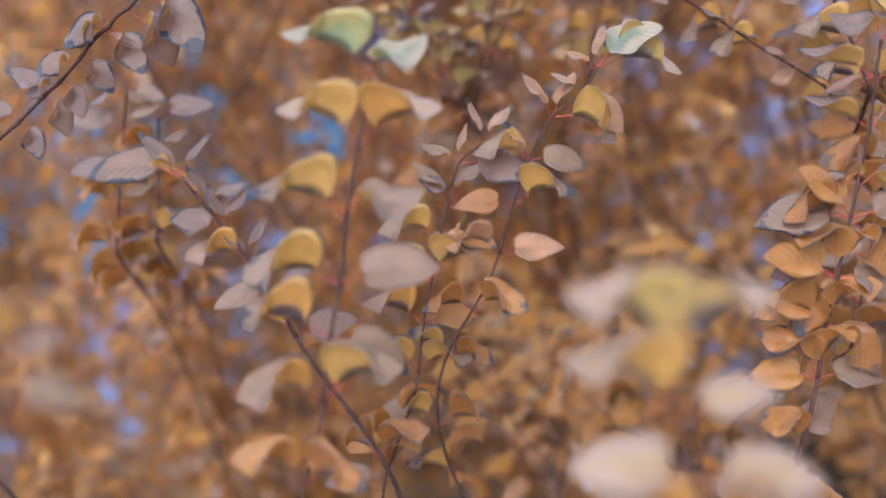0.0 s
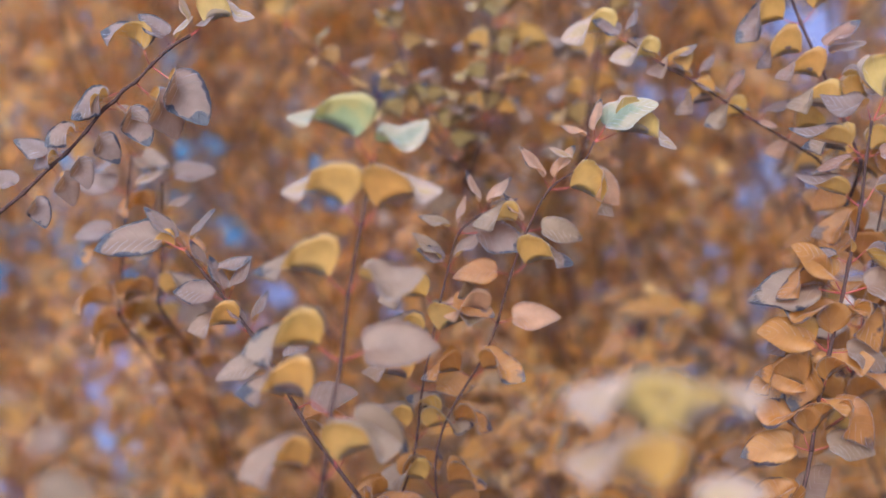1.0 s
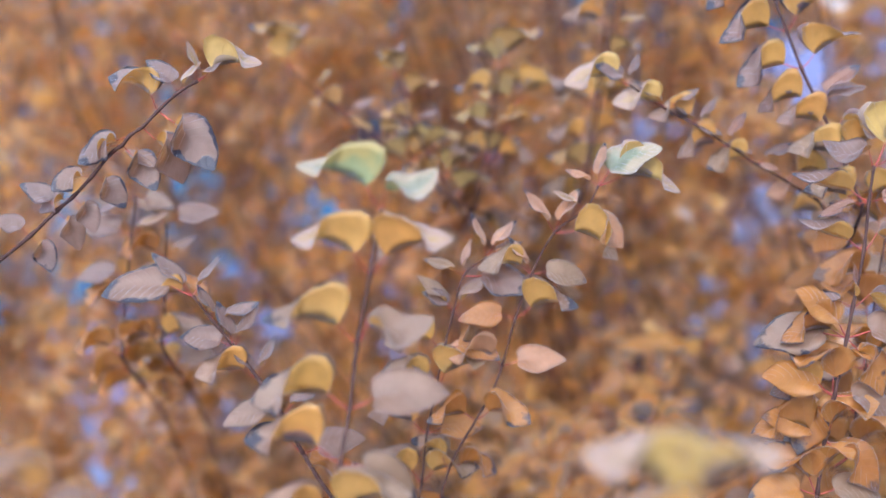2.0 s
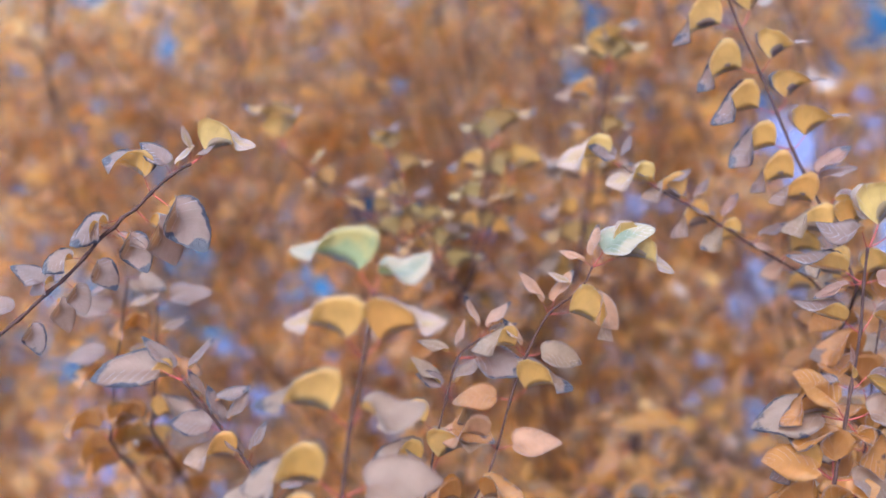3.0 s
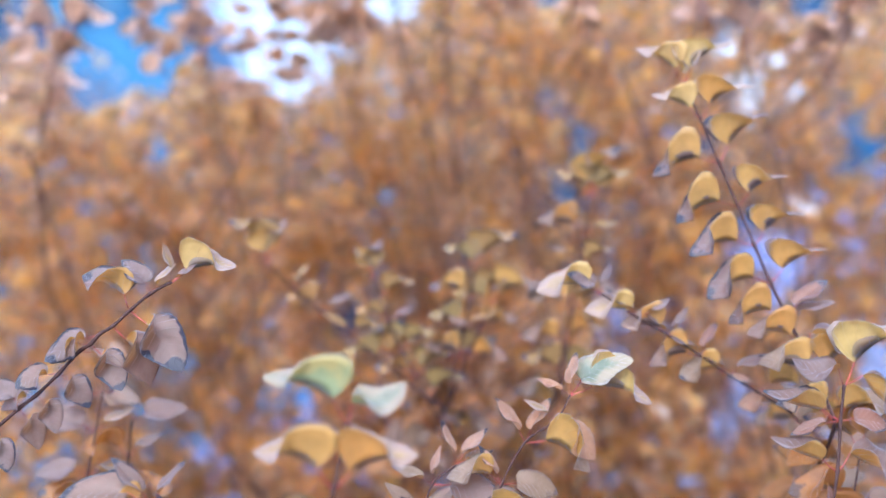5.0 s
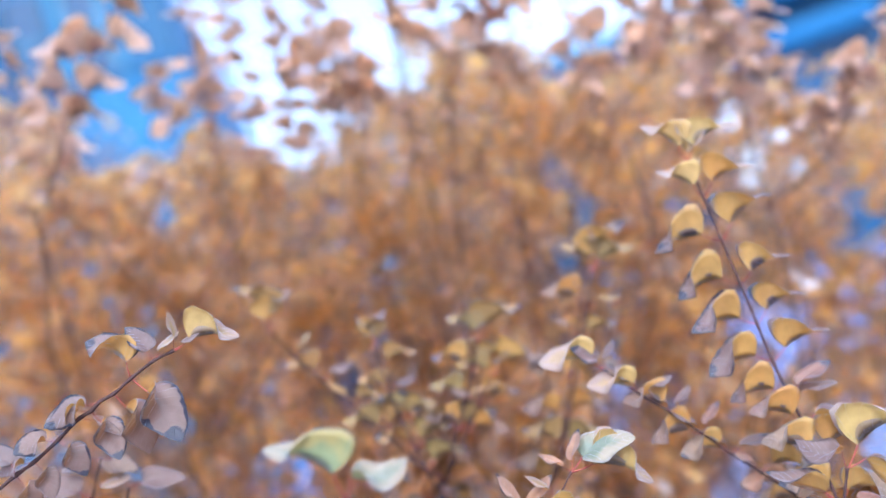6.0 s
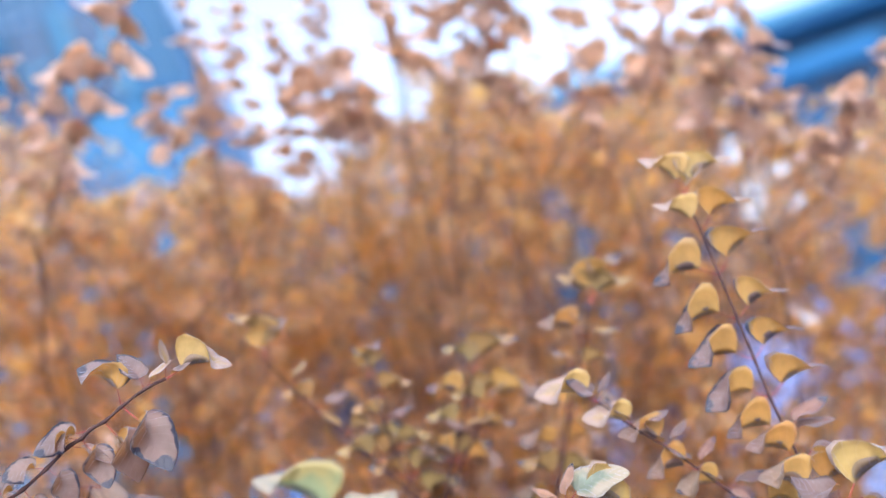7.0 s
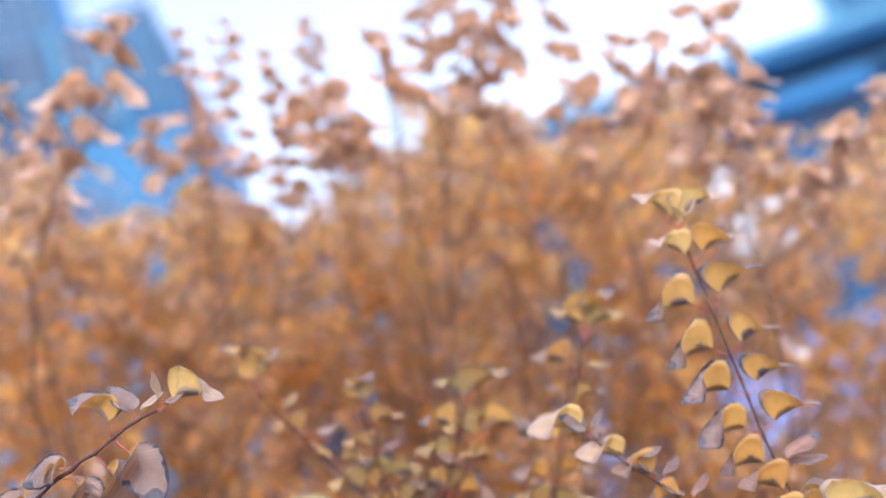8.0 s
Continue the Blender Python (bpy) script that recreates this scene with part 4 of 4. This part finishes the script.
sprig(214, "middle", (0.223, 1.595, 1.914), (0.228, 1.580, 1.788), (0, 0, 0), 4, 1, 0.044)
sprig(215, "middle", (0.432, 1.485, 1.863), (0.400, 1.489, 1.667), (0.006, 0, 0), 5, 1, 0.05)
sprig(216, "middle", (0.450, 1.540, 1.792), (0.428, 1.529, 1.658), (0, 0, 0), 3, 1, 0.042)
sprig(217, "right", (0.618, 1.471, 1.760), (0.492, 1.472, 1.615), (0.006, 0, 0), 5, 0.9, 0.052)
sprig(218, "right", (0.517, 1.500, 1.760), (0.446, 1.488, 1.651), (0, 0, 0), 4, 1, 0.056)
sprig(219, "right", (0.666, 1.444, 1.723), (0.597, 1.458, 1.490), (-0.004, 0, 0), 7, 0.9, 0.058)
sprig(220, "right", (0.587, 1.536, 1.756), (0.527, 1.526, 1.637), (0, 0, 0), 4, 1, 0.05)
sprig(221, "right", (0.650, 1.493, 1.742), (0.609, 1.484, 1.607), (0, 0, 0), 4, 1, 0.05)
sprig(222, "right", (0.838, 1.419, 1.533), (0.673, 1.412, 1.439), (0.01, 0, -0.01), 6, 1, 0.05)
sprig(223, "right", (0.830, 1.763, 1.603), (0.759, 1.747, 1.515), (0, 0, 0), 4, 1, 0.036)
sprig(224, "left", (-0.203, 1.536, 1.876), (-0.202, 1.514, 1.785), (0, 0, 0), 4, 1, 0.05)
sprig(225, "left", (-0.400, 1.524, 2.012), (-0.426, 1.514, 1.878), (0, 0, 0), 5, 1, 0.034)
sprig(226, "left", (-0.347, 1.533, 1.948), (-0.399, 1.526, 1.806), (0, 0, 0), 5, 1, 0.05)
sprig(227, "right", (0.692, 1.537, 1.612), (0.653, 1.523, 1.500), (0, 0, 0), 4, 1, 0.052)
sprig(228, "middle", (0.087, 1.540, 1.841), (0.087, 1.523, 1.728), (0, 0, 0), 4, 1, 0.05)
sprig(229, "middle", (0.013, 1.545, 1.845), (0.017, 1.527, 1.735), (0, 0, 0), 4, 1, 0.05)
sprig(230, "right", (0.599, 1.478, 1.636), (0.538, 1.465, 1.531), (0, 0, 0), 4, 1, 0.055)
sprig(231, "right", (0.434, 1.483, 1.682), (0.390, 1.468, 1.575), (0, 0, 0), 4, 1, 0.055)
sprig(232, "right", (0.752, 1.438, 1.475), (0.666, 1.420, 1.401), (0, 0, 0), 4, 1, 0.05)

# the dense body of the shrubs: canes from the ground with side twigs and opposite leaves
rng = random.Random(7)
MASS_LEAVES = []
for k in range(24):
    MASS_LEAVES.append(leaf_shape(rng, 1.0, 6, 1, rng.choice((-1, 1)), skins=1, **drawn(("disc", "cup", "fin", "disc", "ear", "cup")[k % 6])))


def front_of(z):
    return float(np.interp(z, [0.3, 0.75, 0.95, 1.2, 1.5, 1.9], [0.8, 1.05, 1.4, 1.66, 1.66, 1.58]))


TOP_X = (-0.53, -0.48, -0.4, -0.33, -0.24, -0.16, -0.13, -0.07, -0.02, 0.03, 0.09, 0.17, 0.24, 0.3, 0.34, 0.39, 0.45, 0.54, 0.63, 0.72, 0.75, 0.79, 0.84, 0.9, 0.98, 1.07)
TOP_Z = (2.04, 2.0, 1.94, 1.85, 1.81, 1.82, 1.76, 1.76, 1.8, 1.83, 1.84, 1.84, 1.85, 1.85, 1.79, 1.74, 1.74, 1.75, 1.72, 1.67, 1.6, 1.54, 1.53, 1.56, 1.58, 1.58)


def top_of(x, y):
    """Height of the leafy top, uneven along the hedge and rising towards the back."""
    k = y / 1.7
    return 1.24 + (float(np.interp(x / k, TOP_X, TOP_Z)) - 1.24) * k + 0.05 * noise.noise(Vector((x * 4.1, y * 2.0, 0.3)))


def bare(p):
    """Thin places where the light of the open ground behind shows through the hedge."""
    k = p.y / 1.7
    x, z = p.x / k, 1.24 + (p.z - 1.24) / k
    lean = (0.26 if x > 0.34 else 0.2 if x < -0.5 and 1.12 < z < 1.5 else 0.03) + (0.04 if z < 1.25 and x > -0.3 else 0)
    lean += -0.3 if 0.58 < x < 0.86 and z > 1.34 else 0
    under = (top_of(p.x, p.y) - p.z) / k
    airy = 0.18 if x < 0.05 else 0.15 if x < 0.34 else 0.1
    if under < airy:
        lean += (0.5 if x < 0.05 else 0.42 if x < 0.34 else 0.3) * (1 - under / airy)
    return noise.noise(Vector((x * 11 + 3.7, z * 11, 5.1))) + 0.4 * noise.noise(Vector((x * 27, z * 27, 1.3))) + lean > 0.5


def put_leaf(soup, p, out, up, size):
    v, f, m, u = rng.choice(MASS_LEAVES)
    r = np.array(frame_of(out, up))
    soup.add(v * size @ r.T + np.array(p), f, m, u)


def leafy_twig(stem, leaves, start, way, length, thick, gap, size):
    pts = [start]
    d = way.normalized()
    k = max(2, int(length / gap))
    for i in range(k):
        d = (d + Vector((rng.uniform(-0.12, 0.12), rng.uniform(-0.12, 0.12), 0.06))).normalized()
        pts.append(pts[-1] + d * gap)
        turn = rng.uniform(0, 180)
    for i in range(1, len(pts)):
        turn += 90 + rng.uniform(-25, 25)
        p = pts[i]
        if p.y < front_of(p.z) or p.z > top_of(p.x, p.y) + 0.05:
            break
        tube(stem, pts[i - 1:i + 1], thick - (thick - 0.0008) * (i - 1) / k, thick - (thick - 0.0008) * i / k, 4)
        axis = d.orthogonal().normalized()
        if bare(p):
            continue
        for side in (0, 180):
            out = Matrix.Rotation(math.radians(turn + side), 3, d) @ axis
            out = (out + Vector((0, 0, 0.15))).normalized()
            put_leaf(leaves, p, out, Vector((rng.uniform(-0.7, 0.7), rng.uniform(-1.3, 0.5), rng.uniform(0.3, 1))), size * rng.uniform(0.7, 1.15))


def body(shrub, across, deep, spread_x, spread_y, low=None):
    """Canes set out evenly over the shrub's patch, each with side twigs all the way up."""
    bx, by = ROOTS[shrub]
    leaves = Soup()
    for c in range(across * deep):
        x = spread_x[0] + (spread_x[1] - spread_x[0]) * (c % across + rng.uniform(0.1, 0.9)) / across
        y = spread_y[0] + (spread_y[1] - spread_y[0]) * (c // across + rng.uniform(0.1, 0.9)) / deep
        top = top_of(x, y) - rng.uniform(0.0, 0.1) if not low else rng.uniform(*low)
        root = Vector((bx + (x - bx) * 0.9 + rng.uniform(-0.6, 0.5) - 0.08, by + (y - by) * 0.9 + rng.uniform(-0.1, 0.1), 0.05))
        tip = Vector((x, y, top))
        elbow = root.lerp(tip, 0.5) + Vector((rng.uniform(-0.14, 0.06), rng.uniform(-0.05, 0.1), 0.06))
        line = smooth_line([root, elbow, tip], 0.045)
        stem = Soup()
        tube(stem, line, rng.uniform(0.002, 0.0036), 0.0009, 6)
        for i, p in enumerate(line):
            if p.z < 0.3 or rng.random() < 0.2:
                continue
            d = (line[min(i + 1, len(line) - 1)] - line[max(i - 1, 0)]).normalized()
            for side in range(1 + (rng.random() < 0.6)):
                a = rng.uniform(0, 6.283)
                way = d * rng.uniform(0.35, 0.95) + Vector((math.cos(a), math.sin(a), 0.1)) * 0.8
                leafy_twig(stem, leaves, p, way, rng.uniform(0.1, 0.28), 0.0016, 0.036, 0.043)
        part("stem", stem.mesh("stem", [BARK]), None, SHRUBS[shrub])
    ob = part("foliage", leaves.mesh("foliage", [LEAF_MASS, STALK]), None, SHRUBS[shrub])
    ob["kind"] = "stuff"


body("left", 9, 4, (-1.5, -0.3), (1.62, 2.7))
body("middle", 8, 4, (-0.5, 0.55), (1.66, 2.8))
body("right", 8, 4, (0.45, 1.6), (1.62, 2.7))
body("front", 5, 2, (-0.1, 0.9), (1.25, 1.6), (0.6, 0.9))
